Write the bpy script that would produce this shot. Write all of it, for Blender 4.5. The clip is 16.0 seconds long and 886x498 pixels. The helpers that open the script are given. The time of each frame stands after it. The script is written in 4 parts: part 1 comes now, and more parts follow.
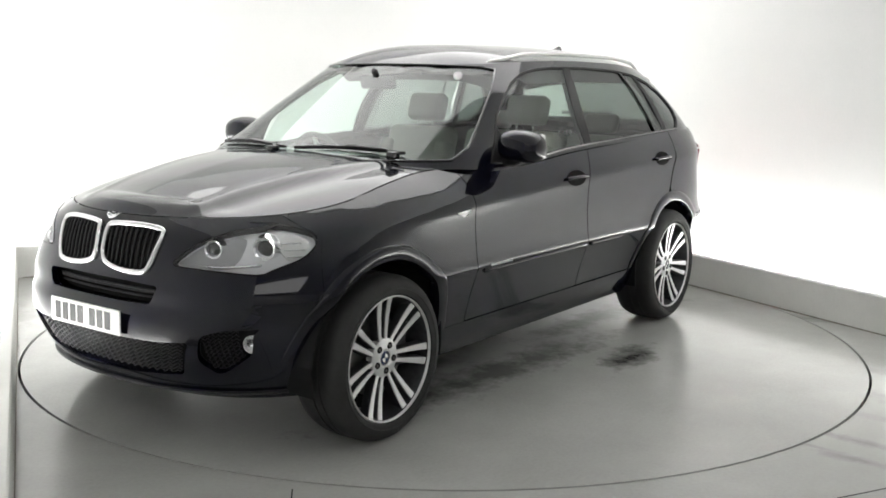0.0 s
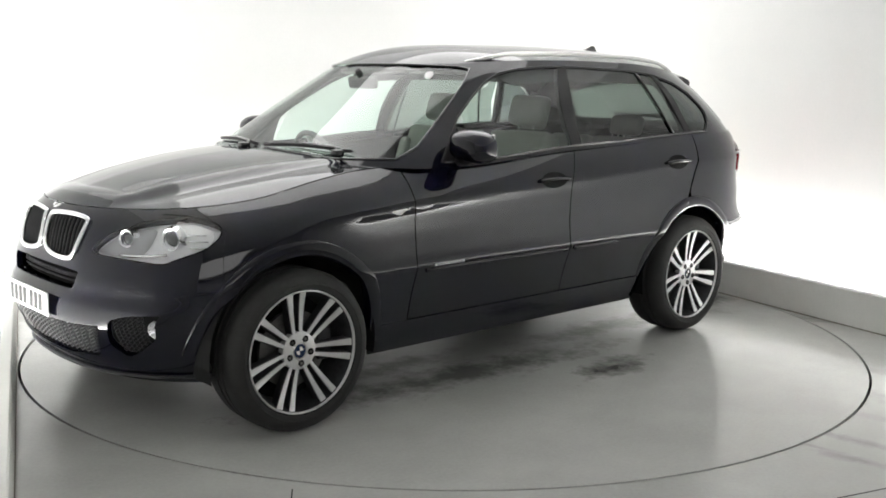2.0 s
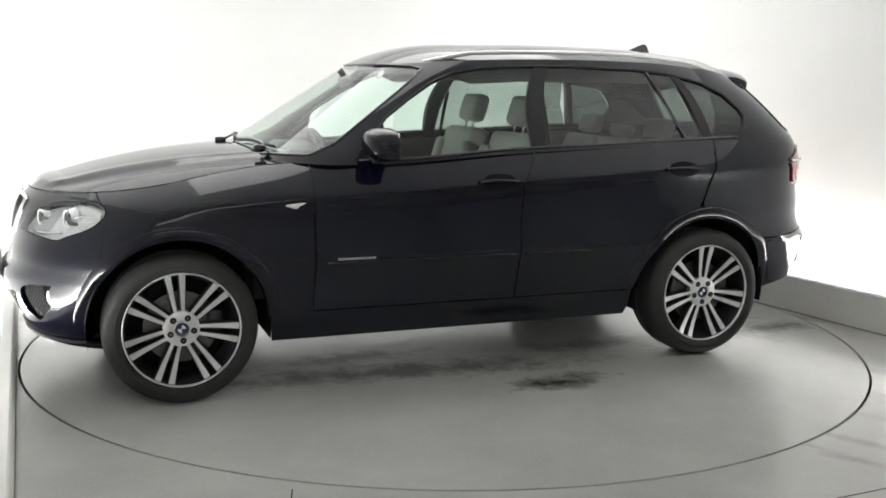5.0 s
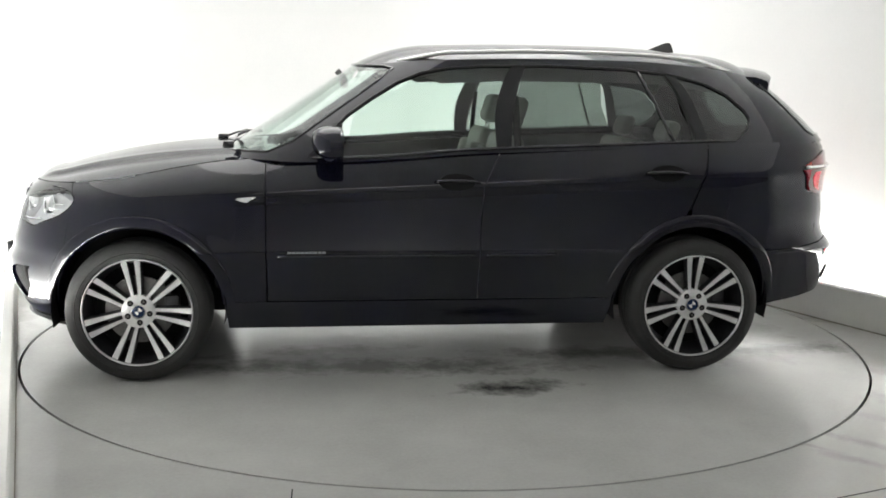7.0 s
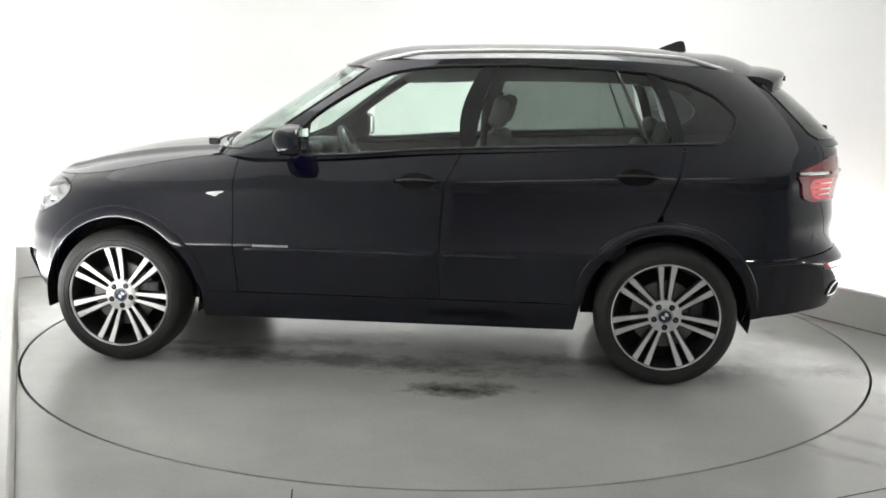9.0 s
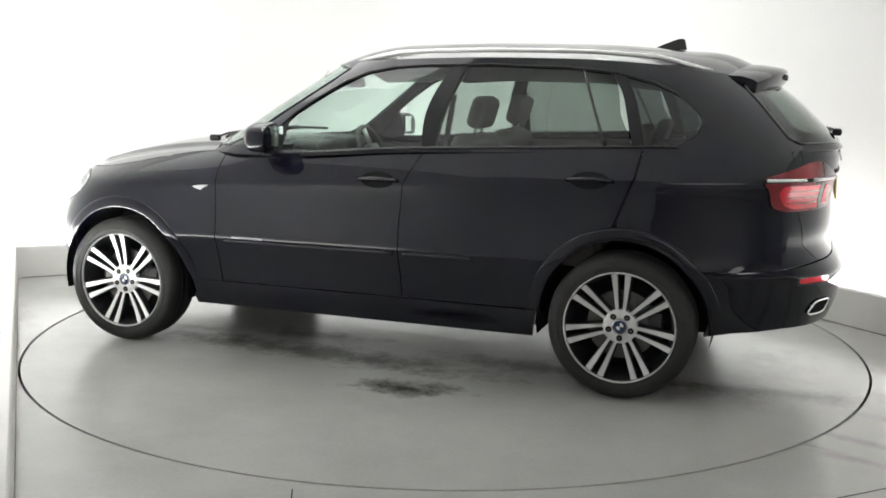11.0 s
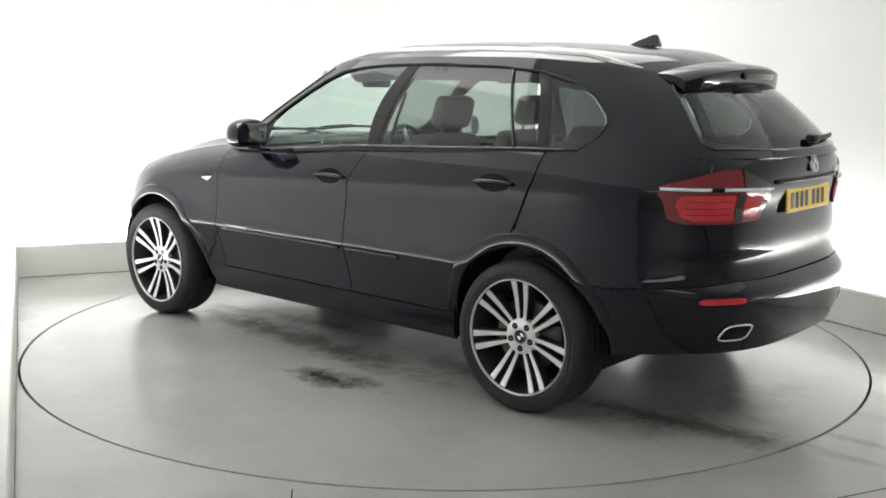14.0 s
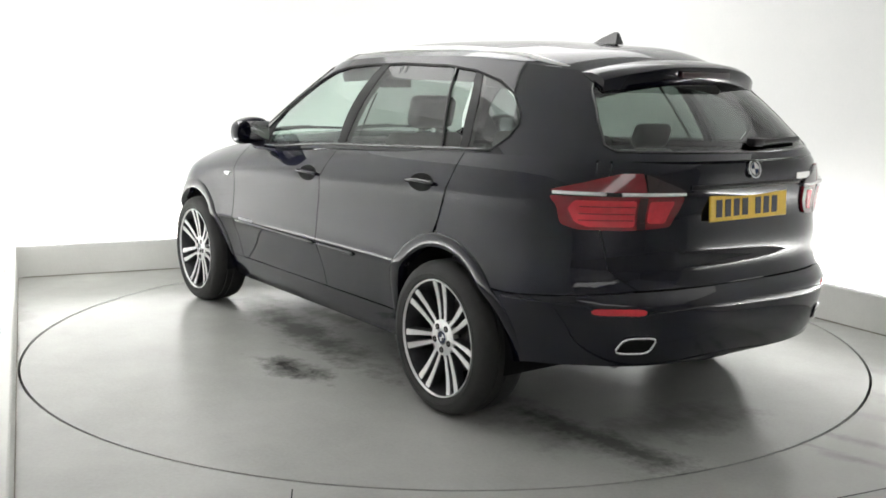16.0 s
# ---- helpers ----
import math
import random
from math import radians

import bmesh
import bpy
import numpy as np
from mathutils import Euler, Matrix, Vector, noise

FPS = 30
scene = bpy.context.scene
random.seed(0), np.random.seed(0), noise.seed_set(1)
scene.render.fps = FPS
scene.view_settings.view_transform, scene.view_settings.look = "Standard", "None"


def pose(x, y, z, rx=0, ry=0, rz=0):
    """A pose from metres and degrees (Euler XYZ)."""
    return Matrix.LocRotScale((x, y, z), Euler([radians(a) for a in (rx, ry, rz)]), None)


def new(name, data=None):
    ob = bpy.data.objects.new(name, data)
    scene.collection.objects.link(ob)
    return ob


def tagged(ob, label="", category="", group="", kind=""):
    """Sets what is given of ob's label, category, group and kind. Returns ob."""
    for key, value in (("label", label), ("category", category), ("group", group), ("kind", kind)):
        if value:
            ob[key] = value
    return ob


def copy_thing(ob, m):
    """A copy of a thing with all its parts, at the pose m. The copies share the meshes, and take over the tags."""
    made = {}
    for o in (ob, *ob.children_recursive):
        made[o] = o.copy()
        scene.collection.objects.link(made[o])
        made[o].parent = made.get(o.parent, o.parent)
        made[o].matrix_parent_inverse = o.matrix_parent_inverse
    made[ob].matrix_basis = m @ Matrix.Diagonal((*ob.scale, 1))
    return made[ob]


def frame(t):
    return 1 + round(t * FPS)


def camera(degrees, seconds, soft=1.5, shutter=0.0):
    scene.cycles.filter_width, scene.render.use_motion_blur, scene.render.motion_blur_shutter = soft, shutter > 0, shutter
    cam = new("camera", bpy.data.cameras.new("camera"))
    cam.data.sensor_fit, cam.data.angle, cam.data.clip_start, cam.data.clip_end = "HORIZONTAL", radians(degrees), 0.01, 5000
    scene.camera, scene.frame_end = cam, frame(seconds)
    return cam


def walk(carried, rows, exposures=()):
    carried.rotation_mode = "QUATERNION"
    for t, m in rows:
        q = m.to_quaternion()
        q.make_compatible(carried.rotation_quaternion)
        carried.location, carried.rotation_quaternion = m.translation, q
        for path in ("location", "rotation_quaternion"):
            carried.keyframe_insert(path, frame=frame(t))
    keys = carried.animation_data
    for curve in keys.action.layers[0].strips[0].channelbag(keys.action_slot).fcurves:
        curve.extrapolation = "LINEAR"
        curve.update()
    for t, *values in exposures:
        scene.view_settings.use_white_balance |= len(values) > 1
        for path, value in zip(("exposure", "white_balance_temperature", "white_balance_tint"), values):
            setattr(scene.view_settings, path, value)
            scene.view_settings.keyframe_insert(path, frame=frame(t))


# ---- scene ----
cam = camera(47.62, 16.0, soft=1.7)
CAM = Matrix.Translation((0, -6.104, 1.556)) @ pose(0, 0, 0, 90 - 9.58, 0, 0.177) @ pose(0, 0, 0, 0, 0, 0.815)
walk(cam, [(0, CAM), (16, CAM)], [(0, 0.0), (16, 0.0)])

# the turn of the table and the car: seconds, degrees
TURN = [(0, 234.1), (0.5, 232.35), (1, 229.4), (1.5, 226.0), (2, 222.35), (2.5, 218.7), (3, 215.1), (3.5, 211.5),
        (4, 207.9), (5.25, 199.2), (6.5, 190.5), (7, 187.17), (7.5, 183.85), (8, 180.53), (8.5, 177.2), (9, 173.87),
        (10.25, 165.45), (11.5, 157.03), (12, 153.65), (12.5, 150.25), (13, 146.75), (13.5, 143.3), (14, 139.85),
        (14.5, 136.4), (15, 132.9), (15.5, 129.4), (16, 125.95)]
CAR_X, CAR_Y = 0.226, -0.025  # where the car's middle stands on the table

# ---- world and lights ----
world = bpy.data.worlds.new("world")
scene.world = world
world.use_nodes = True
world.node_tree.nodes["Background"].inputs[0].default_value = (0.9, 0.95, 1.0, 1)
world.node_tree.nodes["Background"].inputs[1].default_value = 0.02
GLOW_STRENGTH, TROUGH_WATTS = 2.25, 33.0


def area_lamp(name, m, sx, sy, watts, colour=(1, 0.995, 0.98)):
    data = bpy.data.lights.new(name, "AREA")
    data.shape, data.size, data.size_y, data.energy, data.color = "RECTANGLE", sx, sy, watts, colour
    ob = new(name, data)
    ob.matrix_world = m
    return ob


# ---- materials ----
def principled(name, colour, rough=0.5, metal=0.0, coat=0.0, **extra):
    mat = bpy.data.materials.new(name)
    mat.use_nodes = True
    b = mat.node_tree.nodes["Principled BSDF"]
    b.inputs["Base Color"].default_value = (*colour, 1)
    b.inputs["Roughness"].default_value = rough
    b.inputs["Metallic"].default_value = metal
    b.inputs["Coat Weight"].default_value = coat
    b.inputs["Coat Roughness"].default_value = 0.03
    for key, value in extra.items():
        b.inputs[key.replace("_", " ")].default_value = value
    return mat


def node(mat, kind, **values):
    n = mat.node_tree.nodes.new(kind)
    for key, value in values.items():
        n.inputs[key.replace("_", " ")].default_value = value
    return n


def link(mat, a, b):
    mat.node_tree.links.new(a, b)


def grain(mat, dark, light, scale, detail=6.0, rough=None, bump=0.0, fine=60.0):
    """Two scales of noise between two colours, with relief and uneven gloss."""
    b = mat.node_tree.nodes["Principled BSDF"]
    co = node(mat, "ShaderNodeTexCoord")
    big = node(mat, "ShaderNodeTexNoise", Scale=scale, Detail=detail, Roughness=0.6)
    small = node(mat, "ShaderNodeTexNoise", Scale=fine, Detail=4.0)
    link(mat, co.outputs["Object"], big.inputs["Vector"])
    link(mat, co.outputs["Object"], small.inputs["Vector"])
    mix = node(mat, "ShaderNodeMix")
    mix.data_type = "FLOAT"
    mix.inputs[0].default_value = 0.3
    link(mat, big.outputs["Fac"], mix.inputs[2])
    link(mat, small.outputs["Fac"], mix.inputs[3])
    ramp = node(mat, "ShaderNodeValToRGB")
    ramp.color_ramp.elements[0].position, ramp.color_ramp.elements[1].position = 0.3, 0.7
    ramp.color_ramp.elements[0].color, ramp.color_ramp.elements[1].color = (*dark, 1), (*light, 1)
    link(mat, mix.outputs[0], ramp.inputs[0])
    link(mat, ramp.outputs[0], b.inputs["Base Color"])
    if rough:
        rr = node(mat, "ShaderNodeMapRange", To_Min=rough[0], To_Max=rough[1])
        rr.inputs["From Min"].default_value, rr.inputs["From Max"].default_value = 0.3, 0.7
        link(mat, big.outputs["Fac"], rr.inputs["Value"])
        link(mat, rr.outputs[0], b.inputs["Roughness"])
    if bump:
        bp = node(mat, "ShaderNodeBump", Strength=bump, Distance=0.004)
        link(mat, small.outputs["Fac"], bp.inputs["Height"])
        link(mat, bp.outputs[0], b.inputs["Normal"])
    return mat


WALL = grain(principled("white_wall_paint", (0.8, 0.8, 0.79), 0.7), (0.77, 0.78, 0.77), (0.83, 0.83, 0.82), 1.2, bump=0.05)
CEILING = grain(principled("ceiling_paint", (0.75, 0.75, 0.75), 0.8), (0.70, 0.70, 0.70), (0.78, 0.78, 0.78), 1.5)
PARAPET = grain(principled("parapet_paint", (0.6, 0.6, 0.58), 0.5), (0.70, 0.70, 0.67), (0.80, 0.80, 0.77), 2.5, rough=(0.4, 0.6), bump=0.1)
FLOOR = grain(principled("grey_floor_paint", (0.36, 0.37, 0.36), 0.3), (0.387, 0.391, 0.372), (0.492, 0.494, 0.474), 1.5, rough=(0.15, 0.262))
BACK = grain(principled("back_wall_paint", (0.74, 0.74, 0.74), 0.7), (0.70, 0.70, 0.70), (0.78, 0.78, 0.78), 1.0)
# near-black for joints and openings; the shade inside openings is put into this colour
GAP = principled("dark_gap", (0.006, 0.006, 0.006), 0.8, Specular_IOR_Level=0.2)
SEAL = grain(principled("brown_sealant", (0.2, 0.18, 0.15), 0.7), (0.12, 0.105, 0.085), (0.26, 0.235, 0.2), 7.0)
GLOW = principled("lamp_diffuser", (0.9, 0.9, 0.9), 0.5, Emission_Color=(1, 0.995, 0.98, 1), Emission_Strength=GLOW_STRENGTH)


# ---- mesh helpers ----
def piece(name, verts, faces, mat, parent=None, label="", smooth=False):
    me = bpy.data.meshes.new(name)
    me.from_pydata([tuple(v) for v in verts], [], [tuple(f) for f in faces])
    me.update()
    me.materials.append(mat)
    if smooth:
        me.shade_smooth()
    ob = new(name, me)
    ob.parent = parent
    if label:
        tagged(ob, label)
    return ob


def part(name, bm, mat, parent=None, label="", smooth=True, angle=40):
    """Links a bmesh as one mesh object under a thing or a part."""
    me = bpy.data.meshes.new(name)
    bmesh.ops.recalc_face_normals(bm, faces=bm.faces)
    bm.to_mesh(me)
    bm.free()
    me.materials.append(mat)
    if smooth:
        me.shade_smooth()
        me.set_sharp_from_angle(angle=radians(angle))
    ob = new(name, me)
    ob.parent = parent
    if label:
        tagged(ob, label)
    return ob


def box(bm, lo, hi, bevel=0.0, m=None, seg=2):
    """A box, bevelled and moved by m, added to bm."""
    b2 = bmesh.new()
    r = bmesh.ops.create_cube(b2, size=1)
    for v in r["verts"]:
        v.co = Vector([(lo[i] + hi[i]) / 2 + v.co[i] * (hi[i] - lo[i]) for i in range(3)])
    if bevel:
        bmesh.ops.bevel(b2, geom=b2.edges[:], offset=bevel, segments=seg, affect="EDGES", profile=0.5)
    if m is not None:
        bmesh.ops.transform(b2, matrix=m, verts=b2.verts[:])
    me = bpy.data.meshes.new("tmp")
    b2.to_mesh(me)
    b2.free()
    bm.from_mesh(me)
    bpy.data.meshes.remove(me)
    return bm


def thing(name, label, category, m=None, group="", kind=""):
    ob = new(name)
    ob.empty_display_size = 0.2
    if m is not None:
        ob.matrix_world = m
    return tagged(ob, label, category, group, kind)


# ---- room ----
A, B = Vector((-3.30, 1.48)), Vector((0.92, 3.33))
C = B + Vector((0.495, -0.869)) * 8.2
D = A + Vector((0.387, -0.922)) * 7.2
SETBACK, PAR_H, PAR_T = 0.42, 0.245, 0.06
CEIL = 3.1


def offset_path(points, d):
    """A polyline moved sideways by d to its left."""
    out = []
    for i, q in enumerate(points):
        a = (q - points[i - 1]).normalized() if i else None
        b = (points[i + 1] - q).normalized() if i + 1 < len(points) else None
        na = Vector((-a.y, a.x)) if a else None
        nb = Vector((-b.y, b.x)) if b else None
        if na is None or nb is None:
            out.append(q + (na or nb) * d)
        else:
            h = (na + nb).normalized()
            out.append(q + h * (d / h.dot(na)))
    return out


def rounded(points, radii, n=14):
    out = [points[0]]
    for i in range(1, len(points) - 1):
        q, r = points[i], radii[i - 1]
        a, b = (points[i - 1] - q).normalized(), (points[i + 1] - q).normalized()
        p0, p1 = q + a * r, q + b * r
        for k in range(n + 1):
            t = k / n
            out.append(p0 * (1 - t) ** 2 + q * 2 * t * (1 - t) + p1 * t * t)
    out.append(points[-1])
    return out


def wall_strip(name, path, z0, z1, thick, mat, top=0.0):
    """A standing strip of wall along a plan line; its thickness lies to the left of the line."""
    outer = offset_path(path, thick)
    ring = [(0, z0), (0, z1), (1, z1), (1, z0)]
    if top:
        ring = [(0, z0), (0, z1 - top), (top / thick, z1), (1, z1), (1, z0)]
    verts, faces, n = [], [], len(ring)
    for p0, p1 in zip(path, outer):
        for s, z in ring:
            q = p0.lerp(p1, s)
            verts.append((q.x, q.y, z))
    for i in range(len(path) - 1):
        for j in range(n):
            a, b = i * n + j, i * n + (j + 1) % n
            faces.append((a, b, b + n, a + n))
    faces += [tuple(range(n))[::-1], tuple(range((len(path) - 1) * n, len(path) * n))]
    ob = piece(name, verts, faces, mat, smooth=True)
    ob.data.set_sharp_from_angle(angle=radians(35))
    return ob


line = offset_path([D, A, B, C], SETBACK)
tagged(wall_strip("wall_booth", rounded(line, [0.5, 1.7]), -0.02, CEIL, 0.12, WALL), "smooth white photo booth wall with rounded corners", "wall", kind="structure")
for nm, a, b in (("parapet_west", D, A), ("parapet_north", A, B), ("parapet_east", B, C)):
    d = (b - a).normalized()
    p0 = [a, b + d * (PAR_T if nm != "parapet_east" else 0)]
    ob = wall_strip(nm, p0, 0.0, PAR_H + (0.002 if nm == "parapet_north" else 0), PAR_T, PARAPET, 0.008)
    tagged(ob, "low off-white painted parapet in front of the lit wall", "parapet", kind="structure")
    seal = wall_strip("trim", offset_path([a + d * 0.03, b - d * 0.03], -0.005), 0.0, 0.006, 0.0045, SEAL)
    tagged(seal, "thin brownish sealant line along the foot of the parapet", "sealant", kind="structure")

R_TABLE = 2.45
FX0, FX1, FY0, FY1 = -6.5, 7.0, -9.0, 6.0


def floor_plate():
    """The floor, with a round hole for the table."""
    n, verts, faces = 128, [], []
    for i in range(n):
        a = 2 * math.pi * i / n
        c, s = math.cos(a), math.sin(a)
        verts.append(((R_TABLE + 0.014) * c, (R_TABLE + 0.014) * s, 0.0))
        t = min((FX1 if c > 0 else FX0) / c if abs(c) > 1e-9 else 1e9, (FY1 if s > 0 else FY0) / s if abs(s) > 1e-9 else 1e9)
        verts.append((t * c, t * s, 0.0))
        verts.append(((R_TABLE + 0.014) * c, (R_TABLE + 0.014) * s, -0.06))
    for i in range(n):
        j = (i + 1) % n
        faces.append((3 * i, 3 * i + 1, 3 * j + 1, 3 * j))
        faces.append((3 * i, 3 * j, 3 * j + 2, 3 * i + 2))
    for cx, cy in ((FX1, FY1), (FX0, FY1), (FX0, FY0), (FX1, FY0)):
        i = int((math.atan2(cy, cx) % (2 * math.pi)) / (2 * math.pi) * n)
        verts.append((cx, cy, 0.0))
        faces.append((3 * i + 1, len(verts) - 1, 3 * ((i + 1) % n) + 1))
    return piece("floor", verts, faces, FLOOR)


def stained(mat, marks, colour=(0.075, 0.075, 0.07)):
    """Adds oil stains and wet tracks to a paint: centre x, y, half length, half width, turn, strength."""
    b = mat.node_tree.nodes["Principled BSDF"]
    clean = b.inputs["Base Color"].links[0].from_socket
    co = node(mat, "ShaderNodeTexCoord")
    wob = node(mat, "ShaderNodeTexNoise", Scale=5.0, Detail=8.0, Roughness=0.72)
    link(mat, co.outputs["Object"], wob.inputs["Vector"])
    total = None
    for x, y, a, c, turn, strength in marks:
        mp = node(mat, "ShaderNodeMapping")
        mp.vector_type = "TEXTURE"
        mp.inputs["Location"].default_value = (x, y, 0)
        mp.inputs["Rotation"].default_value = (0, 0, radians(turn))
        mp.inputs["Scale"].default_value = (a, c, 1)
        link(mat, co.outputs["Object"], mp.inputs["Vector"])
        ln = node(mat, "ShaderNodeVectorMath")
        ln.operation = "LENGTH"
        link(mat, mp.outputs[0], ln.inputs[0])
        ad = node(mat, "ShaderNodeMath")
        ad.operation = "MULTIPLY_ADD"
        link(mat, wob.outputs["Fac"], ad.inputs[0])
        ad.inputs[1].default_value = 3.2
        link(mat, ln.outputs["Value"], ad.inputs[2])
        rg = node(mat, "ShaderNodeMapRange", To_Min=strength, To_Max=0.0)
        rg.inputs["From Min"].default_value, rg.inputs["From Max"].default_value = 1.75, 2.65
        link(mat, ad.outputs[0], rg.inputs["Value"])
        if total is None:
            total = rg.outputs[0]
        else:
            mx = node(mat, "ShaderNodeMath")
            mx.operation = "MAXIMUM"
            link(mat, total, mx.inputs[0])
            link(mat, rg.outputs[0], mx.inputs[1])
            total = mx.outputs[0]
    mix = node(mat, "ShaderNodeMix")
    mix.data_type = "RGBA"
    link(mat, total, mix.inputs[0])
    link(mat, clean, mix.inputs[6])
    mix.inputs[7].default_value = (*colour, 1)
    link(mat, mix.outputs[2], b.inputs["Base Color"])
    return mat


stained(FLOOR, ((1.86, -1.86, 0.30, 0.055, -42, 0.55), (1.76, -2.08, 0.30, 0.05, -38, 0.5), (1.62, -1.92, 0.2, 0.03, -40, 0.4), (2.3, -1.3, 0.4, 0.1, -60, 0.3), (2.75, 0.35, 0.75, 0.09, -28, 0.4), (3.05, 0.75, 0.6, 0.07, -30, 0.35), (2.55, -0.85, 0.6, 0.08, -35, 0.3), (2.35, -1.75, 0.8, 0.06, -38, 0.35), (-2.75, 0.2, 0.5, 0.1, -65, 0.3)), (0.125, 0.126, 0.117))
tagged(floor_plate(), "grey painted concrete floor with faint tyre marks", "floor", kind="structure")
for a, b in (((-0.575, -2.47), (-0.50, -3.1)), ((1.45, -2.50), (2.6, -1.98))):
    d = (Vector(b) - Vector(a)).normalized()
    bm = bmesh.new()
    box(bm, (0, -0.0025, 0), ((Vector(b) - Vector(a)).length, 0.0025, 0.0015), 0, Matrix.Translation((*a, 0)) @ Matrix.Rotation(math.atan2(d.y, d.x), 4, "Z"))
    tagged(part("floor_joint", bm, GAP, smooth=False), "thin dark joint in the floor", "floor joint", kind="structure")
# unseen white walls, added to bounce light; the south one stands close behind the camera
for nm, a, b in (("unseen_wall_south", (FX1, FY0 + 0.2), (FX0, FY0 + 0.2)), ("unseen_wall_west", (FX0 + 0.2, FY0), (FX0 + 0.2, FY1)),
                 ("unseen_wall_east", (FX1 - 0.2, FY1), (FX1 - 0.2, FY0))):
    tagged(wall_strip(nm, [Vector(a), Vector(b)], 0.0, CEIL, 0.15, BACK), "unseen white wall added to reflect light towards the car", "wall", kind="structure")
bm = bmesh.new()
box(bm, (FX0, FY0, CEIL), (FX1, FY1, CEIL + 0.1))
tagged(part("ceiling", bm, CEILING, smooth=False), "plain white ceiling", "ceiling", kind="structure")


def unseen_ceiling_light(x, y, turn, sx, sy):
    ob = thing("unseen_ceiling_light", "unseen rectangular white ceiling light panel", "lamp", pose(x, y, CEIL - 0.06, 0, 0, turn), "ceiling lights")
    bm = bmesh.new()
    for lo, hi in (((-sx / 2, -sy / 2, 0), (sx / 2, -sy / 2 + 0.03, 0.06)), ((-sx / 2, sy / 2 - 0.03, 0), (sx / 2, sy / 2, 0.06)),
                   ((-sx / 2, -sy / 2 + 0.03, 0), (-sx / 2 + 0.03, sy / 2 - 0.03, 0.06)), ((sx / 2 - 0.03, -sy / 2 + 0.03, 0), (sx / 2, sy / 2 - 0.03, 0.06))):
        box(bm, lo, hi)
    part("frame", bm, WALL, ob, smooth=False)
    bm = bmesh.new()
    box(bm, (-sx / 2 + 0.03, -sy / 2 + 0.03, 0.01), (sx / 2 - 0.03, sy / 2 - 0.03, 0.05))
    part("diffuser", bm, GLOW, ob, smooth=False)
    return ob


unseen_ceiling_light(-0.3, 0.5, 23.7, 3.4, 2.4)
# unseen panel behind the camera, added to brighten the back wall and facing paint
unseen_ceiling_light(0.8, -7.5, 0, 4.6, 1.6)

# strip lights in the trough behind the parapets
for a, b in ((D, A), (A, B), (B, C)):
    d = (b - a).normalized()
    mid = (a + b) / 2 + Vector((-d.y, d.x)) * 0.35
    cut = 2.6 if a is D else 0.9 if b is C else 0.0  # the tubes stop short of the booth's open side
    mid += d * (cut / 2 if a is D else -cut / 2)
    m = Matrix.Translation((mid.x, mid.y, 0.04)) @ Matrix.Rotation(math.atan2(d.y, d.x), 4, "Z") @ Matrix.Rotation(radians(180 - 38), 4, "X")
    area_lamp("trough_light", m, (b - a).length - 0.1 - cut, 0.1, TROUGH_WATTS * ((b - a).length - cut))

# ---- turntable ----
table = thing("turntable", "round grey painted turntable with stains, flush with the floor", "turntable")


TABLE_PAINT = grain(principled("turntable_paint", (0.36, 0.37, 0.36), 0.3), (0.387, 0.391, 0.372), (0.492, 0.494, 0.474), 1.5, rough=(0.15, 0.262))
stained(TABLE_PAINT, ((-0.21, 1.17, 0.33, 0.15, 8, 1.0), (0.5, 0.73, 1.15, 0.19, -4, 0.75), (0.0, 0.76, 0.42, 0.15, 8, 0.6), (-1.85, 0.55, 0.80, 0.15, 4, 0.8),
                      (-1.95, 0.05, 0.25, 0.5, 0, 0.4), (0.75, 0.38, 0.5, 0.12, 3, 0.55), (1.42, 0.49, 0.25, 0.07, 0, 0.5), (-1.75, 0.60, 0.75, 0.22, 6, 0.4), (-0.9, 0.55, 0.8, 0.16, -3, 0.6)))


def disc(name, r, z, mat, parent):
    verts, n = [], 128
    for i in range(n):
        a = 2 * math.pi * i / n
        verts += [(r * math.cos(a), r * math.sin(a), z), (r * math.cos(a), r * math.sin(a), z - 0.05)]
    faces = [tuple(range(0, 2 * n, 2))] + [(2 * i, 2 * i + 1, (2 * i + 3) % (2 * n), (2 * i + 2) % (2 * n)) for i in range(n)]
    return piece(name, verts, faces, mat, parent)


disc("plate", R_TABLE, 0.0, TABLE_PAINT, table)
disc("rim_gap", R_TABLE + 0.02, -0.03, GAP, table)

# ---- car materials ----
PAINT = principled("black_metallic_paint", (0.0013, 0.0015, 0.0072), 0.4, 0.0, 0.9, Specular_IOR_Level=0.03)
b = PAINT.node_tree.nodes["Principled BSDF"]
flake = node(PAINT, "ShaderNodeTexVoronoi", Scale=900.0)
fr = node(PAINT, "ShaderNodeMapRange", To_Min=0.25, To_Max=0.5)
link(PAINT, flake.outputs["Distance"], fr.inputs["Value"])
link(PAINT, fr.outputs[0], b.inputs["Roughness"])
b.inputs["Coat Roughness"].default_value = 0.035
TRIM = grain(principled("black_plastic", (0.015, 0.015, 0.016), 0.45, Specular_IOR_Level=0.25), (0.010, 0.010, 0.011), (0.02, 0.02, 0.021), 8, rough=(0.35, 0.55))
GLOSS = principled("gloss_black_trim", (0.008, 0.008, 0.009), 0.12, 0.0, 0.6)
RUBBER = grain(principled("tyre_rubber", (0.02, 0.02, 0.02), 0.7), (0.014, 0.014, 0.014), (0.027, 0.0265, 0.026), 12, rough=(0.6, 0.85), bump=0.15, fine=140.0)
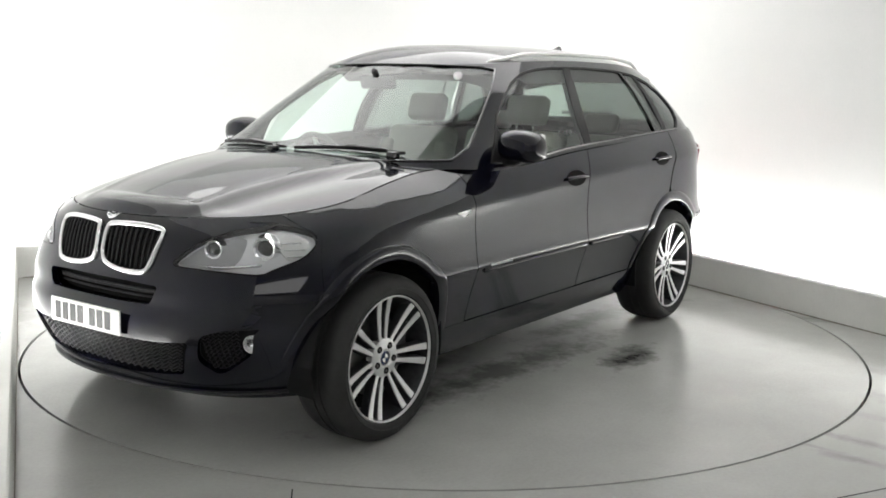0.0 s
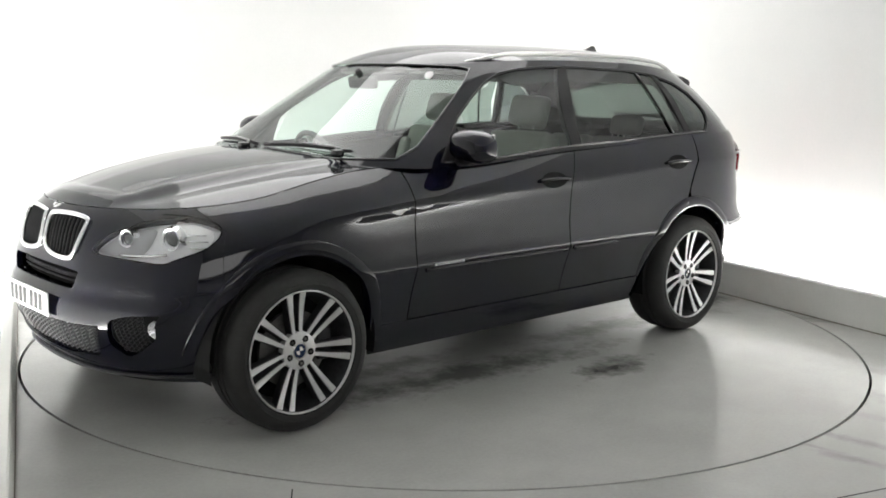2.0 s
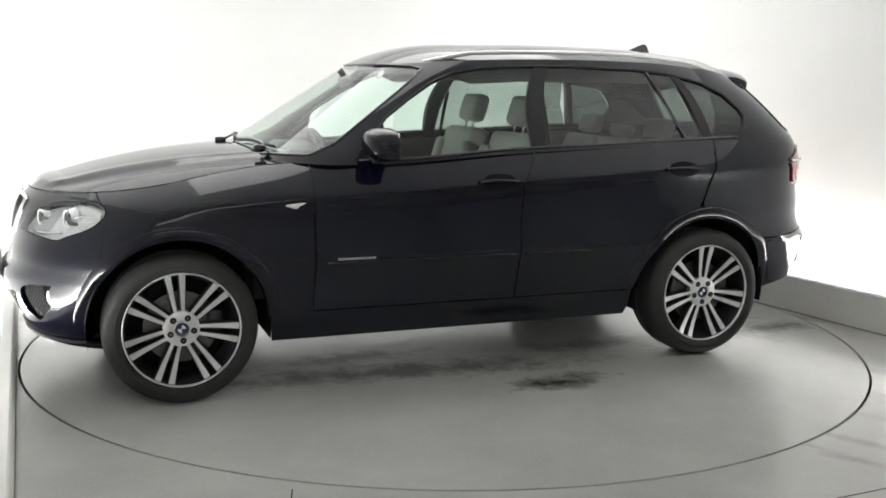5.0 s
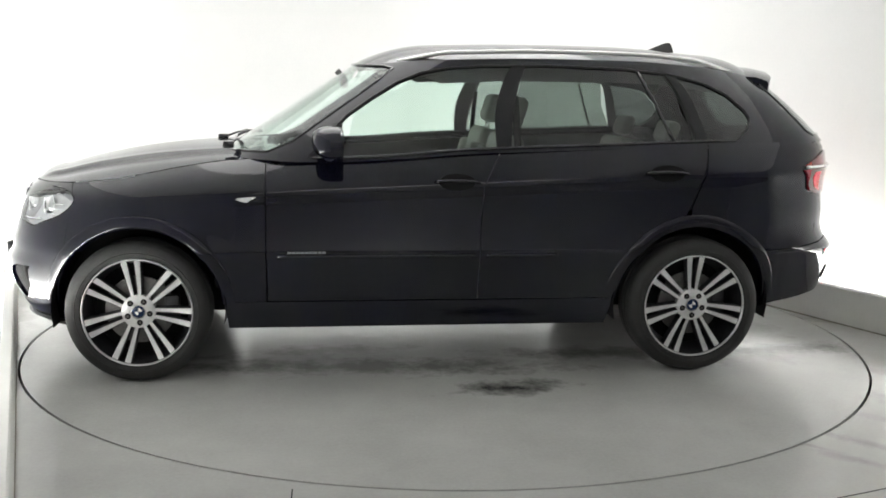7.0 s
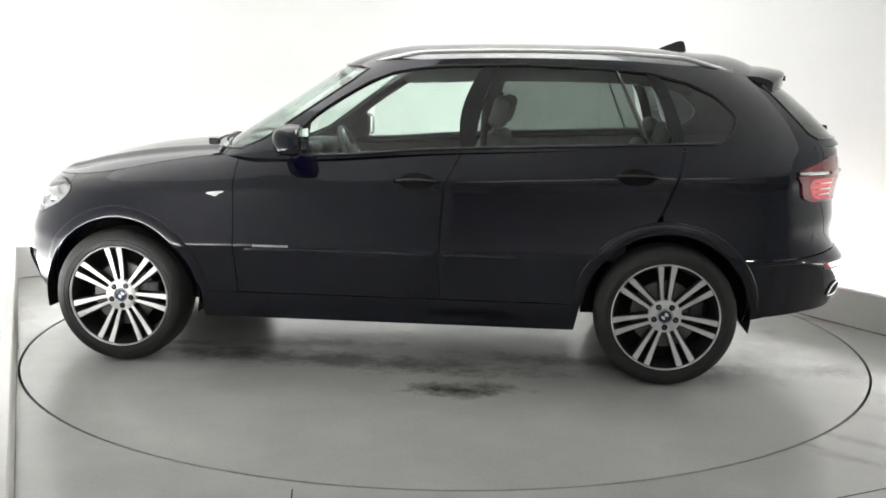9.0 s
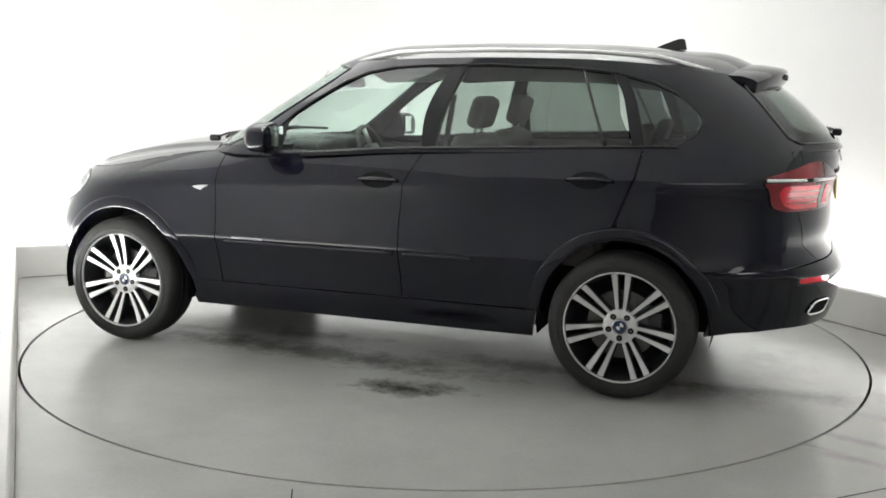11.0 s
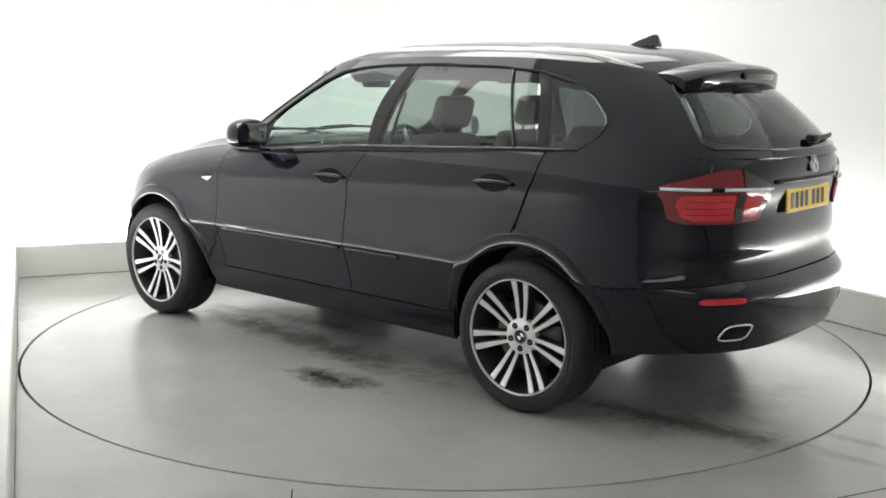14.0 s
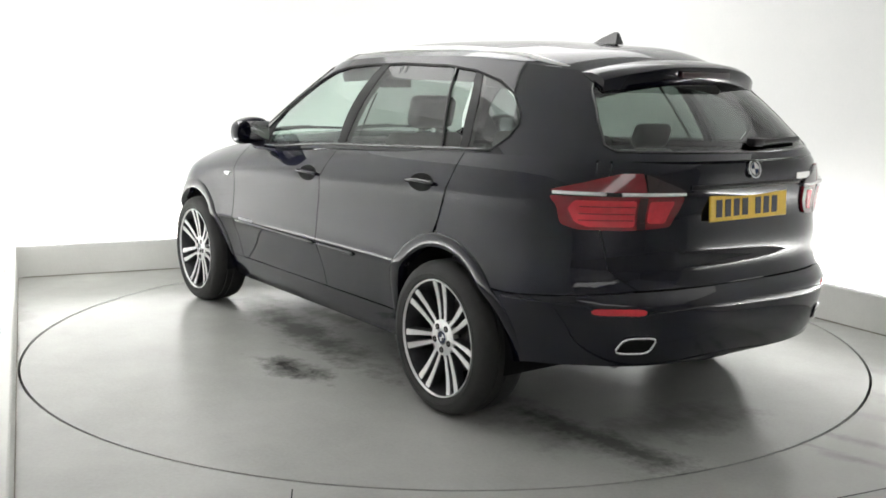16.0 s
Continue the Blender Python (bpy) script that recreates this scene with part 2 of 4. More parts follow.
ALLOY = grain(principled("polished_alloy", (0.7, 0.7, 0.7), 0.3, 0.65), (0.64, 0.64, 0.64), (0.78, 0.78, 0.78), 14, rough=(0.29, 0.38))
ALLOY_DARK = grain(principled("grey_painted_alloy", (0.1, 0.1, 0.11), 0.4, 0.6), (0.03, 0.03, 0.033), (0.065, 0.065, 0.07), 16, rough=(0.35, 0.5))
STEEL = grain(principled("brake_steel", (0.35, 0.34, 0.33), 0.45, 0.9), (0.09, 0.088, 0.085), (0.2, 0.196, 0.19), 20, rough=(0.35, 0.6))
LETTER = principled("silver_lettering", (0.36, 0.36, 0.37), 0.45, 0.5)
CHROME = principled("chrome", (0.85, 0.85, 0.86), 0.08, 1.0)
SATIN = principled("satin_aluminium", (0.75, 0.75, 0.74), 0.3, 1.0)
LEATHER = grain(principled("grey_leather", (0.34, 0.33, 0.30), 0.5), (0.28, 0.27, 0.245), (0.37, 0.36, 0.33), 6, rough=(0.42, 0.6), bump=0.3, fine=220.0)
CABIN = grain(principled("dark_cabin_plastic", (0.05, 0.05, 0.05), 0.6), (0.035, 0.035, 0.036), (0.06, 0.06, 0.06), 9, rough=(0.5, 0.7), bump=0.2, fine=180.0)
HEADLINING = grain(principled("headlining", (0.35, 0.35, 0.33), 0.9), (0.3, 0.3, 0.28), (0.38, 0.38, 0.36), 30, bump=0.1)
YELLOW = principled("yellow_reflective_plate", (0.74, 0.47, 0.012), 0.35)
PLATE_W = principled("white_reflective_plate", (0.82, 0.82, 0.8), 0.35)
INK = principled("black_lettering", (0.02, 0.02, 0.02), 0.5)
BLUE = principled("blue_enamel", (0.008, 0.022, 0.075), 0.2, 0.0, 0.5)
WHITE = principled("white_enamel", (0.85, 0.85, 0.85), 0.25, 0.0, 0.5)
RED = grain(principled("red_lamp_plastic", (0.5, 0.02, 0.03), 0.1, 0.0, 1.0), (0.55, 0.012, 0.026), (0.80, 0.03, 0.05), 9)
RED_DARK = principled("dark_red_lamp_plastic", (0.20, 0.006, 0.012), 0.1, 0.0, 1.0)
SMOKED = principled("smoked_red_lamp_plastic", (0.03, 0.004, 0.006), 0.1, 0.0, 1.0)
BEZEL = principled("grey_lamp_bezel", (0.40, 0.40, 0.41), 0.4, 0.2)
CLEAR_BAR = principled("white_lamp_bar", (0.85, 0.85, 0.85), 0.2, 0.0, 0.6)
HOUSING = principled("lamp_housing", (0.88, 0.88, 0.89), 0.3, 0.25)


def pane(name, tint, gloss=1.0):
    """Thin tinted glass: what passes is coloured, and Fresnel drives the gloss."""
    mat = bpy.data.materials.new(name)
    mat.use_nodes = True
    nt = mat.node_tree
    nt.nodes.remove(nt.nodes["Principled BSDF"])
    tr = node(mat, "ShaderNodeBsdfTransparent", Color=(*tint, 1))
    gl = node(mat, "ShaderNodeBsdfGlossy", Roughness=0.02, Color=(gloss, gloss, gloss, 1))
    lw = node(mat, "ShaderNodeLayerWeight", Blend=0.5)
    pw = node(mat, "ShaderNodeMath")
    pw.operation = "POWER"
    pw.inputs[1].default_value = 5.0
    link(mat, lw.outputs["Facing"], pw.inputs[0])
    fr = node(mat, "ShaderNodeMapRange", To_Min=0.06, To_Max=1.0)
    link(mat, pw.outputs[0], fr.inputs["Value"])
    mx = node(mat, "ShaderNodeMixShader")
    link(mat, fr.outputs[0], mx.inputs[0])
    link(mat, tr.outputs[0], mx.inputs[1])
    link(mat, gl.outputs[0], mx.inputs[2])
    link(mat, mx.outputs[0], nt.nodes["Material Output"].inputs["Surface"])
    return mat


GLASS = pane("green_tinted_glass", (0.80, 0.90, 0.85))
PRIVACY = pane("privacy_glass", (0.31, 0.355, 0.33))
BOOT_GLASS = pane("boot_privacy_glass", (0.13, 0.15, 0.145))
WINDSCREEN = pane("windscreen_glass", (0.70, 0.80, 0.75))
LENS = pane("clear_lamp_lens", (0.93, 0.94, 0.95))


# ---- the car's surfaces ----
def smooth_curve(*pairs):
    """A monotone cubic through (x, y) pairs."""
    pts = sorted(pairs)
    xs, ys = [q[0] for q in pts], [q[1] for q in pts]
    n = len(xs)
    h = [xs[i + 1] - xs[i] for i in range(n - 1)]
    d = [(ys[i + 1] - ys[i]) / h[i] for i in range(n - 1)]
    m = [d[0]] + [0.0 if d[i - 1] * d[i] <= 0 else 3 * (h[i - 1] + h[i]) / ((2 * h[i] + h[i - 1]) / d[i - 1] + (h[i] + 2 * h[i - 1]) / d[i]) for i in range(1, n - 1)] + [d[-1]]

    def f(x):
        if x <= xs[0]:
            return ys[0] + (x - xs[0]) * m[0] * 0.0
        if x >= xs[-1]:
            return ys[-1]
        i = 0
        while x > xs[i + 1]:
            i += 1
        t = (x - xs[i]) / h[i]
        return ((1 + 2 * t) * ys[i] + t * h[i] * m[i]) * (1 - t) ** 2 + ((3 - 2 * t) * ys[i + 1] - (1 - t) * h[i] * m[i + 1]) * t * t
    return f


def ease(a, b, x):
    t = min(1, max(0, (x - a) / (b - a)))
    return t * t * (3 - 2 * t)


NOSE = smooth_curve((0.2, 2.090), (0.3, 2.185), (0.42, 2.258), (0.485, 2.286), (0.515, 2.292), (0.60, 2.279), (0.622, 2.262), (0.64, 2.250), (0.695, 2.247), (0.712, 2.240), (0.78, 2.220), (0.85, 2.206), (0.93, 2.182), (0.98, 2.140), (1.05, 2.000))
TAIL = smooth_curve((0.25, -2.356), (0.35, -2.426), (0.5, -2.481), (0.6, -2.491), (0.66, -2.486), (0.70, -2.441), (0.78, -2.411), (0.86, -2.421), (1.0, -2.411), (1.1, -2.431), (1.2, -2.436), (1.3, -2.376))
SIDE = smooth_curve((0.2, 0.800), (0.26, 0.850), (0.31, 0.872), (0.36, 0.886), (0.42, 0.898), (0.48, 0.912), (0.56, 0.935), (0.64, 0.963), (0.668, 0.973), (0.70, 0.9665), (0.76, 0.959), (0.84, 0.9525), (0.905, 0.951), (0.95, 0.9545))
BELT = smooth_curve((2.3, 0.978), (2.1, 0.986), (1.95, 0.993), (1.845, 1.0), (1.694, 1.015), (1.544, 1.037), (1.244, 1.095), (1.0, 1.13), (0.8, 1.142), (0.5, 1.142), (0.342, 1.145),
                    (-0.241, 1.186), (-0.825, 1.209), (-1.67, 1.241), (-2.1, 1.25), (-2.45, 1.25))
FRONT_C, REAR_C = 1.45, -1.5  # where the plan begins to round off


def crease(x):
    return 1.013 - 0.045 * x if x > -1.2 else 1.067 - 0.03 * (x + 1.2)


def half_width(x, z):
    """The side of the lower body, before the plan rounds off."""
    zc, zt = crease(x), BELT(x)
    if z <= zc:
        w = SIDE(z * 0.95 / max(zc, 0.95) if z > 0.668 else z) if zc < 0.95 else SIDE(z if z < 0.668 else 0.668 + (z - 0.668) * (0.95 - 0.668) / (zc - 0.668))
    else:
        w = 0.9545 - 0.33 * (z - zc)
    roll = 0.03 + 0.12 * ease(0.5, 1.1, x)
    t = max(0.0, (z - (zt - 0.2)) / 0.2)
    w -= roll * t ** 2.6
    for wx in (1.4665, -1.4665):
        r = math.hypot(x - wx, z - 0.37)
        w += 0.004 * math.exp(-((r - 0.47) / 0.07) ** 2) if z > 0.3 else 0
    return w


def shares(n, count=600):
    """How far round the quarter ellipse, by its length."""
    t = np.linspace(0, math.pi / 2, count)
    x, y = 1.05 * np.cos(t) ** (2 / n), 0.95 * np.sin(t) ** (2 / n)
    s = np.concatenate([[0], np.cumsum(np.hypot(np.diff(x), np.diff(y)))])
    return t, s


ANGLE, LENGTH = shares(3.0)
QUARTER = float(LENGTH[-1])
SIDE_LEN = FRONT_C - REAR_C
WHOLE = 2 * QUARTER + SIDE_LEN


def nose_power(z):
    return 2.5 - 0.35 * ease(0.7, 0.95, z)


def tail_power(z):
    return 3.15 - 0.15 * ease(0.72, 1.0, z) - 0.15 * ease(1.0, 1.2, z)


def lower(s, z, off=0.0):
    """The lower body at s metres round from the nose's middle and the height z; off: outwards."""
    if off:
        q, e = lower(s, z), 0.004
        a, c = lower(s + e, z) - lower(s - e, z), lower(s, z + e) - lower(s, z - e)
        nrm = a.cross(c).normalized()
        out = Vector((q.x * 0.3, q.y, 0))
        return q + nrm * (off if nrm.dot(out) > 0 else -off)
    flip = 1
    if s < 0:
        s, flip = -s, -1
    elif s > WHOLE:
        s, flip = 2 * WHOLE - s, -1
    if s < QUARTER:
        t = float(np.interp(s, LENGTH, ANGLE))
        n = nose_power(z)
        x = FRONT_C + (NOSE(z) - FRONT_C) * max(0, math.cos(t)) ** (2 / n)
        return Vector((x, flip * half_width(x, z) * math.sin(t) ** (2 / n), z))
    if s <= QUARTER + SIDE_LEN:
        x = FRONT_C - (s - QUARTER)
        return Vector((x, flip * half_width(x, z), z))
    t = float(np.interp(WHOLE - s, LENGTH, ANGLE))
    n = tail_power(z)
    x = REAR_C + (TAIL(z) - REAR_C) * max(0, math.cos(t)) ** (2 / n)
    return Vector((x, flip * half_width(x, z) * math.sin(t) ** (2 / n), z))


def round_to(f, lo, hi, want, up):
    for _ in range(40):
        mid = (lo + hi) / 2
        if (f(mid) < want) == up:
            lo = mid
        else:
            hi = mid
    return (lo + hi) / 2


def at_x(x, z):
    """s of the side point at x."""
    if FRONT_C >= x >= REAR_C:
        return QUARTER + FRONT_C - x
    if x > FRONT_C:
        return round_to(lambda s: lower(s, z).x, 0, QUARTER, x, False)
    return round_to(lambda s: lower(s, z).x, QUARTER + SIDE_LEN, WHOLE, x, False)


def nose_y(y, z):
    return math.copysign(round_to(lambda s: lower(s, z).y, 0, QUARTER, abs(y), True), y)


def tail_y(y, z):
    s = round_to(lambda s: lower(s, z).y, WHOLE - QUARTER, WHOLE, abs(y), False)
    return s if y > 0 else 2 * WHOLE - s


SCREEN = smooth_curve((1.08, 1.19), (1.17, 1.07), (1.22, 0.99), (1.37, 0.76), (1.5, 0.56), (1.63, 0.36), (1.70, 0.24))
BACK_X = smooth_curve((1.1, -2.502), (1.2, -2.474), (1.27, -2.427), (1.37, -2.332), (1.45, -2.247), (1.52, -2.163), (1.6, -2.048), (1.7, -1.888))
CABIN_W = smooth_curve((1.08, 0.913), (1.16, 0.896), (1.3, 0.843), (1.45, 0.772), (1.58, 0.696), (1.66, 0.638), (1.72, 0.588))
EAVES = smooth_curve((0.6, 1.635), (0.2, 1.64), (0.0, 1.655), (-0.7, 1.675), (-1.14, 1.67), (-1.5, 1.648), (-1.8, 1.613), (-2.1, 1.575))
FA, RA, FN, RN = 0.75, 0.95, 3.1, 2.7
ANGLE_G, LENGTH_G = ANGLE, LENGTH * 0.8
QG = float(LENGTH_G[-1])
MID_G = 2.0
WHOLE_G = 2 * QG + MID_G


def upper(s, z, off=0.0):
    """The cabin's skin, likewise, from the middle of the windscreen round to the middle of the rear window."""
    if off:
        q, e = upper(s, z), 0.004
        nrm = (upper(s + e, z) - upper(s - e, z)).cross(upper(s, z + e) - upper(s, z - e)).normalized()
        out = Vector((q.x + 0.7, q.y, 0.3))
        return q + nrm * (off if nrm.dot(out) > 0 else -off)
    flip = 1
    if s < 0:
        s, flip = -s, -1
    elif s > WHOLE_G:
        s, flip = 2 * WHOLE_G - s, -1
    xf, xr, w = SCREEN(z) - FA, BACK_X(z) + RA, CABIN_W(z)
    if s < QG:
        t = float(np.interp(s, LENGTH_G, ANGLE_G))
        return Vector((xf + FA * max(0, math.cos(t)) ** (2 / FN), flip * w * math.sin(t) ** (2 / FN), z))
    if s <= QG + MID_G:
        return Vector((xf + (xr - xf) * (s - QG) / MID_G, flip * w, z))
    t = float(np.interp(WHOLE_G - s, LENGTH_G, ANGLE_G))
    return Vector((xr - RA * max(0, math.cos(t)) ** (2 / RN), flip * w * math.sin(t) ** (2 / RN), z))


def up_x(x, z):
    return round_to(lambda s: upper(s, z).x, 0, WHOLE_G, x, False)


def up_front(y, z):
    return math.copysign(round_to(lambda s: upper(s, z).y, 0, QG, abs(y), True), y)


def up_back(y, z):
    s = round_to(lambda s: upper(s, z).y, WHOLE_G - QG, WHOLE_G, abs(y), False)
    return s if y > 0 else 2 * WHOLE_G - s


# ---- panels cut from those surfaces ----
def inside(poly, pts):
    """Which of the points lie in the polygon."""
    poly, pts = np.asarray(poly), np.asarray(pts)
    res = np.zeros(len(pts), bool)
    j = len(poly) - 1
    for i in range(len(poly)):
        (xi, yi), (xj, yj) = poly[i], poly[j]
        if yi != yj:
            res ^= ((yi > pts[:, 1]) != (yj > pts[:, 1])) & (pts[:, 0] < (xj - xi) * (pts[:, 1] - yi) / (yj - yi) + xi)
        j = i
    return res


def densify(poly, step):
    out = []
    for i, a in enumerate(poly):
        b = poly[(i + 1) % len(poly)]
        n = max(1, int(math.dist(a, b) / step))
        out += [(a[0] + (b[0] - a[0]) * k / n, a[1] + (b[1] - a[1]) * k / n) for k in range(n)]
    return out


def spline(poly, n=6):
    """A closed smooth curve through the corners."""
    out, c = [], len(poly)
    for i in range(c):
        p0, p1, p2, p3 = (Vector(poly[(i + k) % c]) for k in (-1, 0, 1, 2))
        for k in range(n):
            t = k / n
            q = 0.5 * (2 * p1 + (p2 - p0) * t + (2 * p0 - 5 * p1 + 4 * p2 - p3) * t * t + (3 * p1 - p0 - 3 * p2 + p3) * t ** 3)
            out.append((q.x, q.y))
    return out


def panel(name, skin, outline, mat, parent, holes=(), step=0.03, off=0.0, depth=0.014, label="", flip=False):
    """A panel of the skin inside a plan outline (s, z), with holes, a rolled edge of the given depth, and the car's other side if flip."""
    from mathutils.geometry import delaunay_2d_cdt
    rings = [densify(outline, step)] + [densify(h, step) for h in holes]
    pts, edges = [], []
    for ring in rings:
        k = len(pts)
        pts += ring
        edges += [(k + i, k + (i + 1) % len(ring)) for i in range(len(ring))]
    rim = np.array(pts)
    (s0, z0), (s1, z1) = rim.min(0), rim.max(0)
    gs, gz = np.meshgrid(np.arange(s0 + step / 2, s1, step), np.arange(z0 + step / 2, z1, step))
    cand = np.stack([gs.ravel(), gz.ravel()], -1)
    cand = cand[inside(outline, cand)]
    for h in holes:
        cand = cand[~inside(h, cand)]
    if len(cand):
        near = np.array([np.min(np.hypot(*(rim - q).T)) for q in cand])
        cand = cand[near > 0.5 * step]
    pts += [tuple(q) for q in cand]
    vs, _, fs, _, _, _ = delaunay_2d_cdt([Vector(q) for q in pts], edges, [], 0, 1e-6)
    mids = np.array([np.mean([vs[i][:] for i in f], 0) for f in fs])
    keep = inside(outline, mids)
    for h in holes:
        keep &= ~inside(h, mids)
    fs = [f for f, k in zip(fs, keep) if k]
    m = Vector((1, -1 if flip else 1, 1))
    top = [skin(v[0], v[1], off) * m for v in vs]
    # face all outwards
    f = fs[len(fs) // 2]
    q = [top[i] for i in f]
    nrm = (q[1] - q[0]).cross(q[2] - q[0])
    outer = skin(vs[f[0]][0], vs[f[0]][1], off + 0.05) * m - q[0]
    if nrm.dot(outer) < 0:
        fs = [tuple(reversed(f)) for f in fs]
    verts = list(top)
    if depth:
        count = {}
        for f in fs:
            for a, b in zip(f, (*f[1:], f[0])):
                count[(a, b)] = 1
        border = [(a, b) for a, b in count if (b, a) not in count]
        low = {}
        for a, b in border:
            for i in (a, b):
                if i not in low:
                    low[i] = len(verts)
                    verts.append(skin(vs[i][0], vs[i][1], off - depth) * m)
        fs = list(fs) + [(b, a, low[a], low[b]) for a, b in border]
    ob = piece(name, verts, fs, mat, parent, label, smooth=True)
    ob.data.set_sharp_from_angle(angle=radians(42))
    return ob


def soft_poly(points, r=0.02, n=4):
    """A closed outline with rounded corners."""
    out, c = [], len(points)
    for i in range(c):
        q, a, b = Vector(points[i]), Vector(points[i - 1]), Vector(points[(i + 1) % c])
        ra, rb = min(r, (a - q).length * 0.45), min(r, (b - q).length * 0.45)
        p0, p1 = q + (a - q).normalized() * ra, q + (b - q).normalized() * rb
        for k in range(n + 1):
            t = k / n
            v = p0 * (1 - t) ** 2 + q * 2 * t * (1 - t) + p1 * t * t
            out.append((v.x, v.y))
    return out


def tube(name, points, r, mat, parent, closed=True, label="", flat=1.0, sides=8):
    """A rod along points; flat squeezes it."""
    pts = [Vector(q) for q in points]
    n, verts, faces = len(pts), [], []
    for i, q in enumerate(pts):
        a, b = (pts[i - 1], pts[(i + 1) % n]) if closed else (pts[max(0, i - 1)], pts[min(n - 1, i + 1)])
        d = (b - a).normalized()
        u = d.cross(Vector((0.2, 0.1, 1))).normalized()
        w = d.cross(u)
        for k in range(sides):
            t = 2 * math.pi * k / sides
            verts.append(q + u * math.cos(t) * r + w * math.sin(t) * r * flat)
    for i in range(n if closed else n - 1):
        for k in range(sides):
            j, l = (i + 1) % n, (k + 1) % sides
            faces.append((i * sides + k, i * sides + l, j * sides + l, j * sides + k))
    if not closed:
        faces += [tuple(range(sides))[::-1], tuple(range((n - 1) * sides, n * sides))]
    return piece(name, verts, faces, mat, parent, label, smooth=True)


# ---- car ----
car = thing("car", "glossy black five-door off-road estate car with alloy wheels", "car")
WX, WZ, ARCH = 1.4665, 0.372, 0.425


def arc(cx, a0, a1, r=ARCH, n=14):
    return [(cx + r * math.cos(radians(a0 + (a1 - a0) * k / n)), WZ + 0.005 + r * math.sin(radians(a0 + (a1 - a0) * k / n))) for k in range(n + 1)]


def on_side(points):
    """Corners given as x, z turned to s, z."""
    return [(at_x(x, z), z) for x, z in points]


def belt_line(x0, x1, n=12, drop=0.004):
    return [(x0 + (x1 - x0) * k / n, BELT(x0 + (x1 - x0) * k / n) - drop) for k in range(n + 1)]


def crown(s):
    """The height at which the lower body meets the bonnet, at s."""
    z = 0.96
    for _ in range(6):
        z = BELT(lower(s, z).x)
    return z


HEAD = soft_poly([(nose_y(0.400, 0.808), 0.808), (nose_y(0.432, 0.850), 0.850), (nose_y(0.50, 0.908), 0.908), (nose_y(0.60, 0.952), 0.952), (nose_y(0.715, 0.972), 0.972), (at_x(1.95, 0.977), 0.977), (at_x(1.845, 0.970), 0.970),
                  (at_x(1.78, 0.944), 0.944), (at_x(1.79, 0.900), 0.900), (at_x(1.86, 0.845), 0.845), (at_x(1.97, 0.803), 0.803), (nose_y(0.745, 0.783), 0.783), (nose_y(0.605, 0.795), 0.795)], 0.05, 6)
KIDNEY = spline([(nose_y(0.022, 0.86), 0.86), (nose_y(0.03, 0.93), 0.93), (nose_y(0.06, 0.945), 0.945), (nose_y(0.2, 0.95), 0.95), (nose_y(0.312, 0.94), 0.94), (nose_y(0.332, 0.915), 0.915),
                 (nose_y(0.322, 0.86), 0.86), (nose_y(0.298, 0.79), 0.79), (nose_y(0.262, 0.768), 0.768), (nose_y(0.15, 0.768), 0.768), (nose_y(0.06, 0.785), 0.785), (nose_y(0.03, 0.81), 0.81)])
SLOT = soft_poly([(nose_y(-0.365, 0.722), 0.722), (nose_y(-0.33, 0.645), 0.645), (nose_y(0.33, 0.645), 0.645), (nose_y(0.365, 0.722), 0.722), (nose_y(0.2, 0.73), 0.73), (nose_y(-0.2, 0.73), 0.73)], 0.02)
INTAKE = soft_poly([(nose_y(-0.53, 0.515), 0.515), (nose_y(-0.46, 0.365), 0.365), (nose_y(-0.2, 0.342), 0.342), (nose_y(0.2, 0.342), 0.342), (nose_y(0.46, 0.365), 0.365), (nose_y(0.53, 0.515), 0.515), (nose_y(0.40, 0.508), 0.508), (nose_y(-0.40, 0.508), 0.508)], 0.02)
FOG = soft_poly([(nose_y(0.575, 0.545), 0.545), (nose_y(0.545, 0.43), 0.43), (nose_y(0.60, 0.375), 0.375), (at_x(2.08, 0.40), 0.40), (at_x(2.04, 0.47), 0.47), (at_x(2.05, 0.555), 0.555), (nose_y(0.765, 0.575), 0.575), (nose_y(0.655, 0.57), 0.57)], 0.025)


def mirrored(poly):
    return [(-s, z) for s, z in poly]


def mirrored_tail(poly):
    return [(2 * WHOLE - s, z) for s, z in poly]


# nose and bumper in one skin, from wheel arch to wheel arch
edge = [(at_x(1.80, 0.25), 0.25)] + on_side([(1.83, 0.33)] + [q for q in arc(WX, 8, 36, 0.432, 6)]) + on_side([(1.80, 0.85), (1.77, 0.918), (1.82, BELT(1.82) - 0.004)])
top_s = np.linspace(at_x(1.82, 0.97), 0, 14)
half = edge + [(float(s), crown(float(s)) - 0.002) for s in top_s[1:]]
bottom = [(nose_y(y, 0.25), 0.25 + 0.02 * (1 - y)) for y in (0.8, 0.6, 0.4, 0.2)]
front = half + [(-s, z) for s, z in reversed(half[:-1])] + [(-s, z) for s, z in bottom] + [(0, 0.272)] + list(reversed(bottom))
nose = panel("front_bumper", lower, front, PAINT, car, [HEAD, mirrored(HEAD), KIDNEY, mirrored(KIDNEY), SLOT, INTAKE, FOG, mirrored(FOG)], 0.026, depth=0.03)
slot = panel("cooling_slot", lower, SLOT, GAP, nose, off=-0.06, depth=0)
for z, reach in ((0.668, 0.325), (0.69, 0.335), (0.711, 0.35)):
    tube("slot_bar", [lower(nose_y(y, z), z, -0.045) for y in np.linspace(-reach, reach, 24)], 0.004, TRIM, slot, False, sides=6)
mesh = panel("lower_grille", lower, INTAKE, GAP, nose, off=-0.03, depth=0, label="black honeycomb mesh grille")
